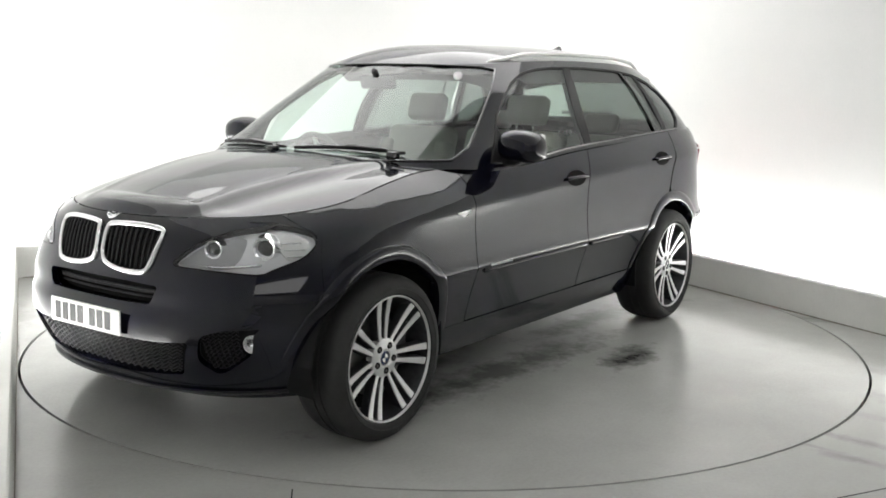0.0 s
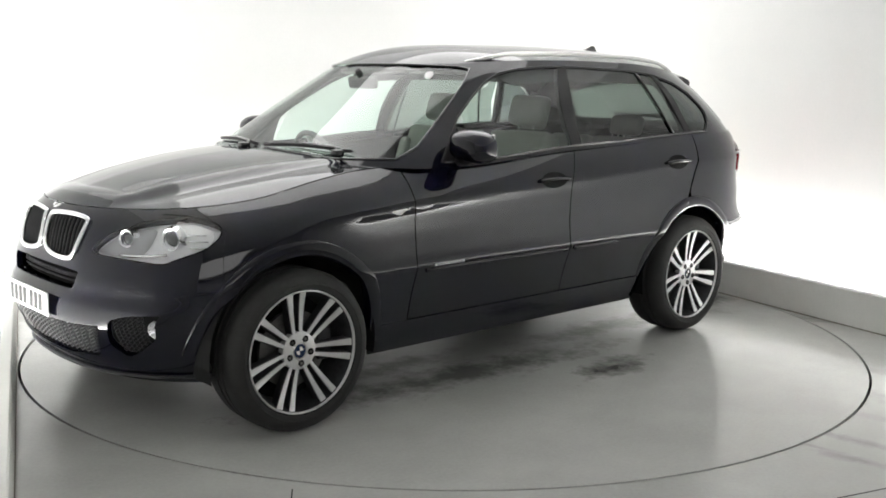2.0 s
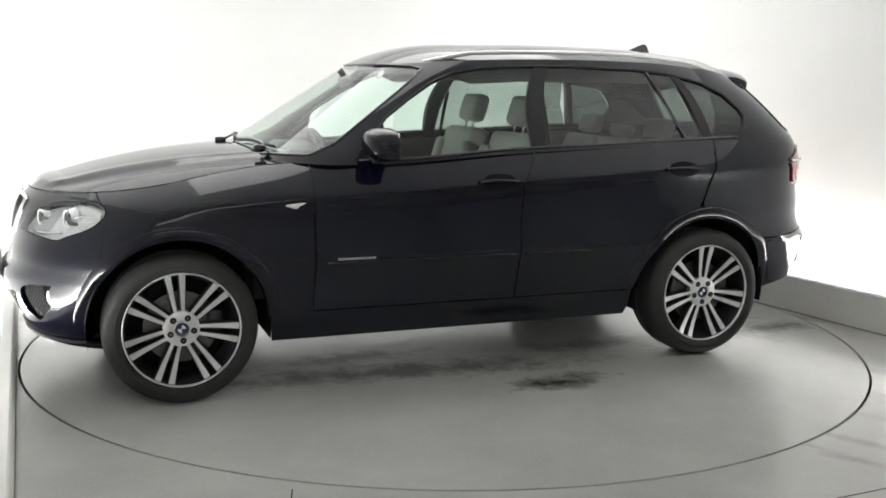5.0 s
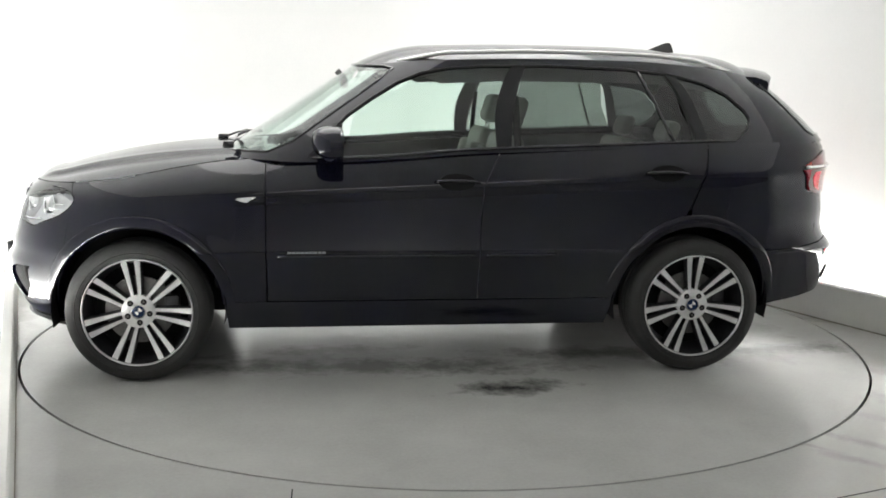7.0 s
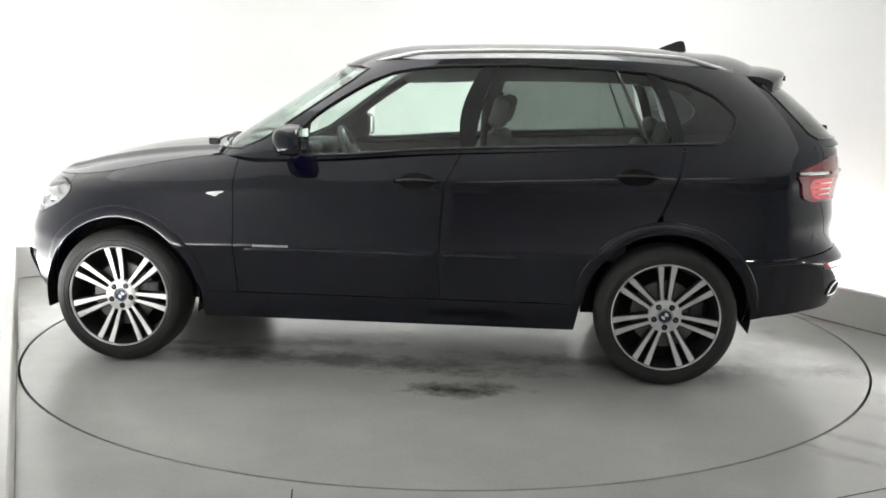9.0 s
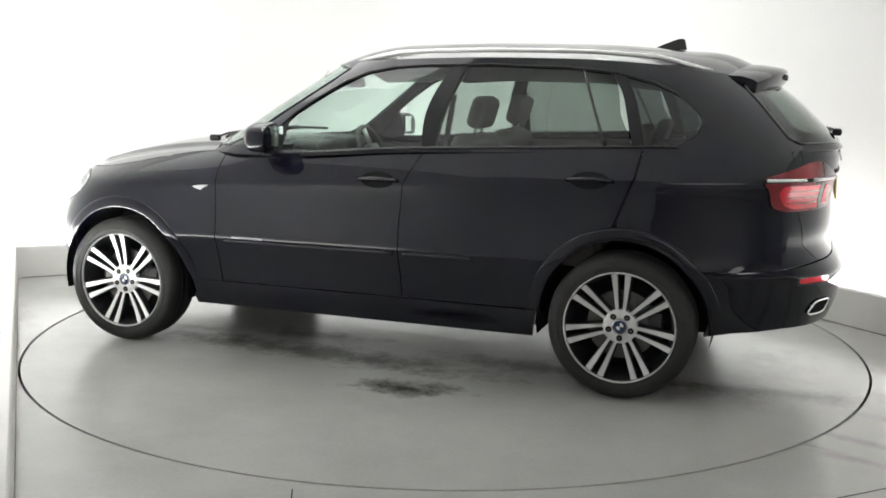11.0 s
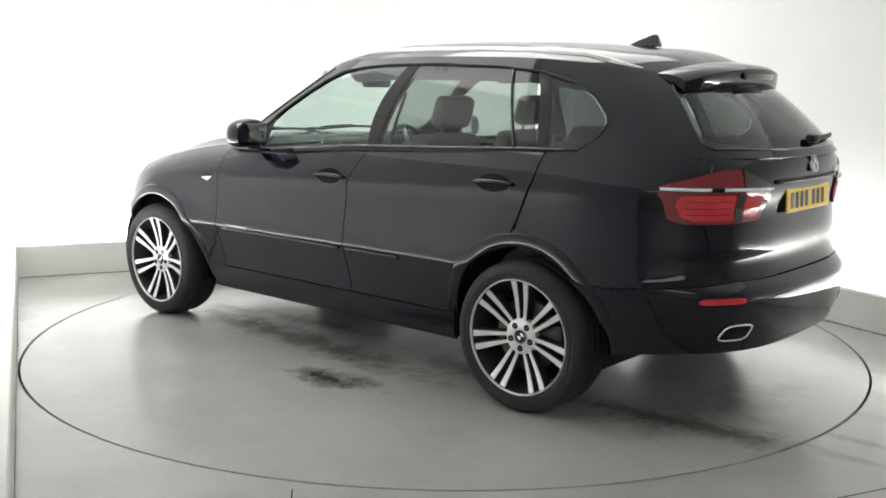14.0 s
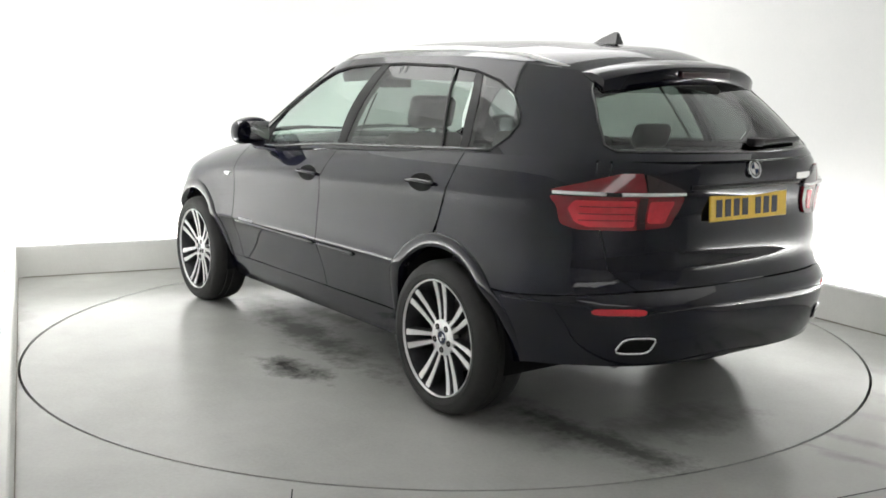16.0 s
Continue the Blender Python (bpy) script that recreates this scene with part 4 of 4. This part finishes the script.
for k, w in enumerate((0.02, 0.02, 0.012)):
    bm = bmesh.new()
    q = lower(tail_y(-0.36 - 0.045 * k, 1.145), 1.15, 0.004)
    box(bm, (-0.003, -w, -0.014), (0.003, w, 0.014), 0, Matrix.Translation(q))
    part("model_bar", bm, SATIN, tg, smooth=False)

# ---- cabin ----
LEDGE = 0.014
DLO_TOP = [(0.40, 1.365), (0.27, 1.455), (0.13, 1.54), (0.0, 1.592), (-0.15, 1.618), (-0.35, 1.632), (-0.7, 1.638), (-1.1, 1.626), (-1.35, 1.602), (-1.55, 1.555), (-1.68, 1.495), (-1.775, 1.41), (-1.795, 1.37), (-1.775, 1.315), (-1.70, BELT(-1.70) + LEDGE)]


def on_cabin(points):
    return [(up_x(x, z), z) for x, z in points]


def dlo_top(x):
    pts = [(0.60, BELT(0.6) + LEDGE)] + DLO_TOP[:-4]
    return float(np.interp(-x, [-q[0] for q in pts], [q[1] for q in pts]))


base = [(x, BELT(x) + LEDGE) for x in np.linspace(-1.68, 0.60, 14)]
DLO = on_cabin(DLO_TOP + base)
SCREEN_HALF = [(0.80, 1.175), (0.805, 1.23), (0.728, 1.40), (0.652, 1.54), (0.60, 1.612), (0.55, 1.624), (0.3, 1.634)]
REAR_HALF = [(0.63, 1.275), (0.65, 1.30), (0.605, 1.40), (0.535, 1.52), (0.49, 1.565), (0.3, 1.578)]
screen = [(up_front(y, z), z) for y, z in SCREEN_HALF]
back = [(up_back(y, z), z) for y, z in REAR_HALF]
screen_full = screen + [(0, 1.637)] + [(-s, z) for s, z in reversed(screen)] + [(0, 1.16)]
back_full = back + [(WHOLE_G, 1.58)] + [(2 * WHOLE_G - s, z) for s, z in reversed(back)] + [(WHOLE_G, 1.268)]
low_edge = []
for s in np.linspace(0, WHOLE_G, 40):
    q = upper(float(s), 1.17)
    low_edge.append((float(s), BELT(q.x) - 0.012 if q.x < 0.72 else 1.135))
top_edge = []
for s in np.linspace(WHOLE_G, 0, 60):
    z = 1.64
    for _ in range(5):
        z = EAVES(upper(float(s), z).x)
    top_edge.append((float(s), z))
# keep the open sides on the middle line
body_outline = [(0, 1.135), *low_edge[1:-1], (WHOLE_G, low_edge[-1][1]), (WHOLE_G, 1.268), *back, (WHOLE_G, 1.58), *top_edge, (0, 1.637), *reversed(screen), (0, 1.16)]
for flip in (False, True):
    mir = Vector((1, -1 if flip else 1, 1))
    panel("pillar_frame", upper, body_outline, PAINT, car, [DLO], step=0.03, depth=0.02, flip=flip)
    bx = lambda z: B_BELT + 0.02 - 0.25 * (z - 1.19)
    zb = lambda x: BELT(x) + LEDGE
    front_glass = [(0.42, zb(0.42))] + [(x, dlo_top(x) - 0.004) for x in (0.36, 0.3, 0.19, 0.05, -0.1, -0.3, bx(1.63))] + [(bx(1.3), 1.3), (bx(1.2), zb(bx(1.2)))]
    sail = [(0.60, zb(0.60)), (0.42 + 0.005, dlo_top(0.42) - 0.004), (0.42 + 0.005, zb(0.42))]
    b_post = [(bx(1.2), zb(-0.4)), (bx(1.63), dlo_top(-0.5)), (bx(1.63) - 0.075, dlo_top(-0.58)), (bx(1.2) - 0.075, zb(-0.47))]
    rear_glass = [(bx(1.2) - 0.075, zb(-0.47)), (bx(1.63) - 0.075, dlo_top(-0.58) - 0.004)] + [(x, dlo_top(x) - 0.004) for x in (-0.8, -1.0, -1.2, -1.34)] + [(-1.40, 1.4), (-1.47, zb(-1.47))]
    c_post = [(-1.47, zb(-1.47)), (-1.34, dlo_top(-1.34)), (-1.40, dlo_top(-1.40)), (-1.53, zb(-1.53))]
    q_glass = [(-1.53, zb(-1.53)), (-1.40, dlo_top(-1.40) - 0.004), (-1.545, 1.55), (-1.675, 1.49), (-1.765, 1.408), (-1.785, 1.37), (-1.765, 1.317), (-1.695, BELT(-1.70) + LEDGE + 0.004)]
    panel("front_side_window", upper, on_cabin(front_glass), GLASS, car, off=-0.006, depth=0, step=0.05, flip=flip)
    panel("mirror_sail", upper, on_cabin(sail), TRIM, car, off=-0.003, depth=0.004, step=0.05, flip=flip)
    panel("centre_pillar_trim", upper, on_cabin(b_post), TRIM, car, off=-0.003, depth=0.03, step=0.05, flip=flip)
    panel("rear_side_window", upper, on_cabin(rear_glass), PRIVACY, car, off=-0.006, depth=0, step=0.05, flip=flip, label="dark privacy glass")
    panel("rear_pillar_trim", upper, on_cabin(c_post), TRIM, car, off=-0.003, depth=0.03, step=0.05, flip=flip)
    panel("quarter_window", upper, on_cabin(q_glass), BOOT_GLASS, car, off=-0.006, depth=0, step=0.05, flip=flip, label="dark privacy glass")
    tube("window_seal", [upper(s, z, 0.0) * mir for s, z in densify(DLO, 0.05)], 0.006, TRIM, car, sides=6)
    tube("belt_trim", [upper(up_x(x, zb(x) - 0.004), zb(x) - 0.004, 0.004) * mir for x in np.linspace(0.58, -1.69, 30)], 0.006, GLOSS, car, False)
    tube("window_divider", [upper(up_x(-1.20 - 0.15 * (1.58 - z) / 0.35, z), z, 0.0) * mir for z in np.linspace(1.61, 1.245, 8)], 0.008, GLOSS, car, False)

for flip in (False, True):
    band = on_cabin([(x, EAVES(x) - 0.02) for x in np.linspace(0.05, -1.75, 12)] + [(-1.75, 1.50), (-1.6, 1.54), (-1.3, 1.572), (-0.9, 1.578), (-0.4, 1.575), (-0.1, 1.56)])
    panel("roof_side_trim", upper, band, CABIN, car, off=-0.045, depth=0, step=0.06, flip=flip)
panel("windscreen", upper, screen_full, WINDSCREEN, car, off=-0.003, depth=0, step=0.05)
tube("screen_seal", [upper(s, z, 0.001) for s, z in densify(screen_full, 0.05)], 0.006, GLOSS, car, sides=6)
sticker = facing(upper(up_front(0.50, 1.575), 1.575, 0.004), (0.8, 0.3, 0.55))
ring_lathe("windscreen_sticker", [(0, 0.0), (0.024, 0.0), (0.026, -0.001)], sticker, WHITE, car, "small round pale paper disc", 24)
panel("rear_window", upper, back_full, PRIVACY, tg, off=-0.003, depth=0, step=0.05, label="dark privacy glass")
tube("rear_seal", [upper(s, z, 0.001) for s, z in densify(back_full, 0.05)], 0.006, GLOSS, tg, sides=6)

# roof
rim, spine = [], []
for s, z in reversed(top_edge):
    q = upper(s, z)
    rim.append(q)
    sx = min(-0.25, max(-1.65, q.x - 0.12 if q.x > -0.6 else q.x))
    spine.append(Vector((sx, 0, EAVES(sx) + 0.095)))
domed("roof", rim, spine, PAINT, car, lambda x: 2.6, 14)
inner_rim = [q + Vector((0, -0.03 if q.y > 0.1 else 0, -0.035)) for q in rim]
domed("headlining", inner_rim, [q + Vector((0, 0, -0.05)) for q in spine], HEADLINING, car, lambda x: 2.6, 6)
for sg in (1, -1):
    pts = []
    for k in range(31):
        x = 0.12 - k * (1.92 / 30)
        e = EAVES(x)
        lift = 0.036 * min(1, math.sin(math.pi * min(1, max(0, k / 30))) * 2.5) - 0.022
        q = upper(up_x(x, e), e)
        pts.append(Vector((q.x, sg * (q.y - 0.03), e + 0.024 + lift)))
    tube("roof_rail", pts, 0.009, SATIN, car, False, label="satin aluminium roof rail", flat=1.3)
# aerial fin
bm = bmesh.new()
prof = [(-1.42, 0), (-1.50, 0.035), (-1.57, 0.062), (-1.60, 0.06), (-1.615, 0)]
zr = EAVES(-1.5) + 0.092
va = [bm.verts.new((x, 0.028 * (1 - h / 0.075), zr + h - 0.004)) for x, h in prof]
vb = [bm.verts.new((x, -0.028 * (1 - h / 0.075), zr + h - 0.004)) for x, h in prof]
bm.faces.new(va)
bm.faces.new(vb[::-1])
for i in range(5):
    bm.faces.new((va[i], vb[i], vb[(i + 1) % 5], va[(i + 1) % 5]))
bmesh.ops.bevel(bm, geom=bm.edges[:], offset=0.005, segments=2, affect="EDGES")
part("aerial_fin", bm, GLOSS, car)
# spoiler over the rear window
rows = []
for k in range(33):
    y = -0.50 + 1.0 * k / 32
    u = abs(y) / 0.50
    x0, z0 = -1.86 - 0.03 * (1 - u * u), EAVES(-1.88) + 0.045 * (1 - u ** 2.2) + 0.012
    tip = -2.150 + 0.13 * u ** 2.5
    ring = [(x0, z0 - 0.04), (x0, z0), ((x0 + tip) / 2, z0 - 0.002), (tip + 0.02, z0 - 0.020), (tip, z0 - 0.034), (tip + 0.006, z0 - 0.098), (tip + 0.025, z0 - 0.112), (tip + 0.12, z0 - 0.085)]
    rows.append([(x, y * (1 - 0.02 * (x + 1.86)), z - 0.018 * u ** 3) for x, z in ring])
m = len(rows[0])
verts = [v for r in rows for v in r]
faces = [(i * m + k, i * m + (k + 1) % m, (i + 1) * m + (k + 1) % m, (i + 1) * m + k) for i in range(32) for k in range(m)]
faces += [tuple(range(m))[::-1], tuple(range(32 * m, 33 * m))]
sp = piece("roof_spoiler", verts, faces, PAINT, tg, smooth=True)
sp.data.set_sharp_from_angle(angle=radians(50))
bm = bmesh.new()
box(bm, (-2.156, -0.16, EAVES(-1.88) + 0.057 - 0.085), (-2.12, 0.16, EAVES(-1.88) + 0.057 - 0.055), 0.004)
part("brake_light", bm, SMOKED, tg, "dark red high brake light")
# rear wiper
pts = [upper(up_back(y, 1.295 + 0.015 * abs(y)), 1.295 + 0.015 * abs(y), 0.018) for y in np.linspace(-0.02, -0.40, 8)]
wp = tube("rear_wiper", pts, 0.008, TRIM, tg, False, flat=1.5)
bm = bmesh.new()
box(bm, (-0.025, -0.045, -0.018), (0.025, 0.03, 0.02), 0.012, Matrix.Translation(pts[0]))
part("wiper_hub", bm, TRIM, wp)

# door mirrors
for sg in (1, -1):
    bm = bmesh.new()
    bmesh.ops.create_uvsphere(bm, u_segments=28, v_segments=18, radius=1)
    for v in bm.verts:
        x, y, z = v.co
        sq = lambda a, p: math.copysign(abs(a) ** p, a)
        px, py, pz = sq(x, 0.8) * 0.10, sq(y, 0.7) * 0.125, sq(z, 0.7) * 0.078
        if px < -0.045:
            px = -0.045 + (px + 0.045) * 0.15
        pz -= 0.018 * (py / 0.125 if py > 0 else 0)
        v.co = Vector((0.48 + px - 0.25 * py * 0.3, sg * (0.992 + py * 0.92), 1.24 + pz))
    mi = part("wing_mirror", bm, PAINT, car, "black wing mirror")
    bm = bmesh.new()
    box(bm, (-0.004, -0.098, -0.055), (0.004, 0.098, 0.055), 0.003, Matrix.Translation((0.428, sg * 0.992, 1.24)) @ Matrix.Rotation(radians(-4 * sg), 4, "Z"))
    part("mirror_glass", bm, CHROME, mi)
    tube("mirror_foot", [(0.49, sg * 0.90, 1.16), (0.49, sg * 0.95, 1.165), (0.48, sg * 1.0, 1.19)], 0.032, TRIM, mi, False, flat=0.8)

# ---- wheels ----
AX = Matrix.Rotation(radians(-90), 4, "X")


def make_wheel(phase, width):
    h = width / 2
    f = h - 0.032  # the face of the rim
    w = ring_lathe("wheel", [(0.279, h - 0.014), (0.278, h - 0.007), (0.2745, h - 0.005), (0.271, h - 0.009), (0.269, h - 0.016)], AX, ALLOY, car, "two-tone double-spoke alloy wheel", 72)
    ring_lathe("tyre", [(0.268, h - 0.03), (0.279, h - 0.016), (0.284, h - 0.004), (0.295, h), (0.315, h + 0.002), (0.338, h - 0.006), (0.352, h - 0.02), (0.3615, h - 0.04),
                        (0.366, h - 0.06), (0.366, h - 0.088), (0.359, h - 0.09), (0.359, h - 0.098), (0.366, h - 0.1), (0.367, 0.012), (0.360, 0.01), (0.360, -0.01), (0.367, -0.012),
                        (0.364, -h + 0.06), (0.352, -h + 0.02), (0.32, -h), (0.27, -h + 0.01), (0.255, -h + 0.03)], AX, RUBBER, w, "low-profile black tyre", 72)
    ring_lathe("tyre_rib", [(0.304, h), (0.306, h + 0.004), (0.309, h + 0.004), (0.311, h)], AX, RUBBER, w, segs=72)
    ring_lathe("barrel", [(0.269, h - 0.017), (0.258, h - 0.05), (0.248, h - 0.09), (0.238, -0.02), (0.245, -h + 0.03)], AX, ALLOY_DARK, w, segs=56)
    ring_lathe("brake_disc", [(0.07, 0.02), (0.075, 0.035), (0.174, 0.035), (0.174, 0.015), (0.07, 0.015)], AX, STEEL, w, segs=48)
    bm = bmesh.new()
    box(bm, (-0.20, 0.0, -0.075), (-0.125, 0.05, 0.075), 0.012)
    part("brake_caliper", bm, ALLOY_DARK, w, "grey brake caliper")
    ring_lathe("backing", [(0.0, -0.02), (0.24, -0.02)], AX, GAP, w, segs=40)
    ring_lathe("hub", [(0.0, f - 0.022), (0.036, f - 0.02), (0.04, f - 0.012), (0.078, f - 0.010), (0.086, f - 0.016), (0.088, f - 0.045)], AX, ALLOY, w, segs=48)
    for i in range(7):
        for side in (-1, 1):
            a = radians(phase + i * 360 / 7)
            bm, bd = bmesh.new(), bmesh.new()
            for b2, lift, grow in ((bm, 0.0, 0.0), (bd, -0.004, 0.0035)):
                rows = []
                for r, o, wd, d in ((0.066, 0.0165, 0.0105, -0.014), (0.11, 0.0200, 0.0115, -0.013), (0.18, 0.0265, 0.0140, -0.006), (0.235, 0.0315, 0.0165, 0.004), (0.268, 0.0345, 0.0185, 0.012)):
                    c, wd = side * o, wd + grow
                    y0, y1 = f + d + lift, f + d - (0.008 if grow == 0 else 0.045)
                    quad = []
                    for u, y in ((c - wd, y1), (c - wd + 0.004, y0), (c + wd - 0.004, y0), (c + wd, y1)):
                        quad.append(b2.verts.new((r * math.sin(a) + u * math.cos(a), y, r * math.cos(a) - u * math.sin(a))))
                    rows.append(quad)
                for p, q in zip(rows, rows[1:]):
                    for k in range(4):
                        b2.faces.new((p[k], p[(k + 1) % 4], q[(k + 1) % 4], q[k]))
                b2.faces.new(rows[0][::-1])
                b2.faces.new(rows[-1])
            part("spoke", bm, ALLOY, w, smooth=False)
            part("spoke_side", bd, ALLOY_DARK, w, smooth=False)
    for i in range(5):
        a = radians(phase + 36 + i * 72)
        m = Matrix.Translation((0.058 * math.sin(a), f - 0.011, 0.058 * math.cos(a))) @ AX
        # near-black disc on the hub, painted shade in place of a real hole
        ring_lathe("bolt_hole_shade", [(0.0, 0.0015), (0.0125, 0.0015), (0.0145, 0.003), (0.0155, 0.0)], m, GAP, w, segs=14)
        ring_lathe("bolt", [(0.0, 0.004), (0.006, 0.004), (0.0075, 0.0015)], m, STEEL, w, segs=8)
    m = Matrix.Translation((0, f - 0.018, 0)) @ AX
    cap = ring_lathe("centre_cap", [(0.0, 0.006), (0.02, 0.006), (0.0215, 0.0075), (0.032, 0.0065), (0.035, 0.0)], m, BLUE, w, segs=28)
    for q in range(2):
        verts = [m @ Vector((0, 0, 0.0068))] + [m @ Vector((0.019 * math.cos(math.pi * (q + k / 10)), 0.019 * math.sin(math.pi * (q + k / 10)), 0.0068)) for k in range(6)]
        piece("cap_quarter", verts, [(0, k, k + 1) for k in range(1, 6)], WHITE, w)
    ring_lathe("cap_ring", [(0.030, 0.005), (0.032, 0.009), (0.035, 0.007), (0.036, 0.0)], m, CHROME, w, segs=28)
    return w


wf = make_wheel(6, 0.265)
wf.matrix_basis = pose(WX, 0.845, 0.366)
wr = make_wheel(0, 0.275)
wr.matrix_basis = pose(-WX, 0.848, 0.366)
copy_thing(wf, pose(WX, -0.845, 0.366, 0, 0, 180))
copy_thing(wr, pose(-WX, -0.848, 0.366, 0, 0, 180))

# ---- underside and cabin lining ----
bm = bmesh.new()
box(bm, (-2.15, -0.5, 0.30), (2.0, 0.5, 0.40), 0.04)
box(bm, (-0.98, -0.84, 0.26), (0.98, 0.84, 0.42), 0.03)
part("floor_pan", bm, CABIN, car)
bm = bmesh.new()
box(bm, (-0.9, -0.25, 0.20), (0.7, 0.10, 0.25), 0.02)
box(bm, (-2.0, -0.5, 0.30), (-1.75, 0.5, 0.40), 0.04)
part("exhaust_system", bm, CABIN, car)
bm = bmesh.new()
box(bm, (1.02, -0.78, 0.45), (1.10, 0.78, 1.10), 0.02)
part("bulkhead", bm, CABIN, car)
for flip in (False, True):
    lining = on_side([(1.0, 0.40)] + belt_line(1.0, -2.0, 14, -0.004) + [(-1.98, 0.70), (-1.94, 0.60), (-1.85, 0.80), (-1.5, 0.90), (-1.1, 0.80), (-0.98, 0.5), (-0.95, 0.40)])
    panel("door_lining", lower, lining, CABIN, car, off=-0.06, depth=0, step=0.06, flip=flip)


def soft_box(name, lo, hi, r, m, mat, parent, label=""):
    bm = bmesh.new()
    box(bm, lo, hi, r, m, 4)
    return part(name, bm, mat, parent, label, angle=60)


def seat(x, y, width=0.5):
    base = soft_box("front_seat", (-0.25, -width / 2, 0.0), (0.27, width / 2, 0.16), 0.05, pose(x, y, 0.56, 0, -6, 0), LEATHER, car, "pale grey leather front seat")
    m = pose(x - 0.23, y, 0.66, 0, -17, 0)
    soft_box("backrest", (-0.07, -width / 2, 0.0), (0.07, width / 2, 0.62), 0.05, m, LEATHER, base)
    for s in (-1, 1):
        soft_box("side_bolster", (-0.02, s * (width / 2 - 0.03) - 0.045, 0.05), (0.11, s * (width / 2 - 0.03) + 0.045, 0.52), 0.035, m, LEATHER, base)
        tube("headrest_post", [m @ Vector((0, s * 0.06, 0.6)), m @ Vector((0.01, s * 0.06, 0.70))], 0.007, CHROME, base, False)
    soft_box("headrest", (-0.04, -0.14, 0.66), (0.055, 0.14, 0.84), 0.04, m, LEATHER, base)


seat(-0.12, 0.38)
seat(-0.12, -0.38)
bench = soft_box("rear_bench", (-0.25, -0.66, 0.0), (0.25, 0.66, 0.15), 0.05, pose(-1.02, 0, 0.60, 0, -5, 0), LEATHER, car, "pale grey leather rear bench")
for y, w in ((0.42, 0.22), (-0.42, 0.22), (0, 0.18)):
    m = pose(-1.24, y, 0.68, 0, -20, 0)
    soft_box("bench_back", (-0.06, -w, 0.0), (0.06, w, 0.55), 0.045, m, LEATHER, bench)
    soft_box("rear_headrest", (-0.035, -0.125, 0.57), (0.04, 0.125, 0.70 if y else 0.64), 0.035, m, CABIN if y == 0 else LEATHER, bench)
dash = soft_box("dashboard", (-0.2, -0.76, 0.0), (0.25, 0.76, 0.28), 0.07, pose(0.80, 0, 0.83), CABIN, car)
soft_box("instrument_hood", (-0.10, -0.17, 0.0), (0.12, 0.17, 0.09), 0.04, pose(0.64, -0.38, 1.085), CABIN, dash)
soft_box("display_hood", (-0.08, -0.14, 0.0), (0.12, 0.14, 0.07), 0.03, pose(0.66, 0, 1.095), CABIN, dash)
m = Matrix.Translation((0.44, -0.38, 1.07)) @ Matrix.Rotation(radians(-65), 4, "Y")
sw = tube("steering_wheel", [m @ Vector((0.185 * math.cos(t), 0.185 * math.sin(t), 0)) for t in np.linspace(0, 2 * math.pi, 33)[:-1]], 0.017, CABIN, car)
soft_box("wheel_boss", (-0.065, -0.075, -0.02), (0.065, 0.075, 0.03), 0.025, m, CABIN, sw)
for a in (0, 90, 180, 270):
    tube("wheel_spoke", [m @ Vector((0.05 * math.cos(radians(a)), 0.05 * math.sin(radians(a)), 0)), m @ Vector((0.18 * math.cos(radians(a)), 0.18 * math.sin(radians(a)), 0))], 0.014, SATIN, sw, False)
rv = soft_box("interior_mirror", (-0.02, -0.12, -0.035), (0.02, 0.12, 0.035), 0.018, pose(0.40, 0.0, 1.535, 0, 10, 0), CABIN, car)
tube("mirror_stalk", [(0.40, 0, 1.56), (0.44, 0, 1.60)], 0.018, CABIN, rv, False)
for sg in (1, -1):
    soft_box("sun_visor", (-0.09, -0.2, -0.008), (0.09, 0.2, 0.008), 0.006, pose(0.08, sg * 0.32, 1.60, 0, 6, 0), HEADLINING, car)
soft_box("parcel_cover", (-0.35, -0.64, 0), (0.35, 0.64, 0.03), 0.012, pose(-1.75, 0, 1.12), CABIN, car)
for sg in (1, -1):
    tube("seat_belt", [upper(up_x(-0.50, z), z, -0.05) * Vector((1, sg, 1)) for z in np.linspace(1.50, 1.15, 6)], 0.02, GAP, car, False, flat=0.15)


def motions():
    rows, plate = [], []
    for t, a in TURN:
        c, s = math.cos(radians(a)), math.sin(radians(a))
        rows.append((t, pose(CAR_X * c - CAR_Y * s, CAR_X * s + CAR_Y * c, 0, 0, 0, a)))
        plate.append((t, pose(0, 0, 0, 0, 0, a)))
    walk(car, rows)
    walk(table, plate)


motions()
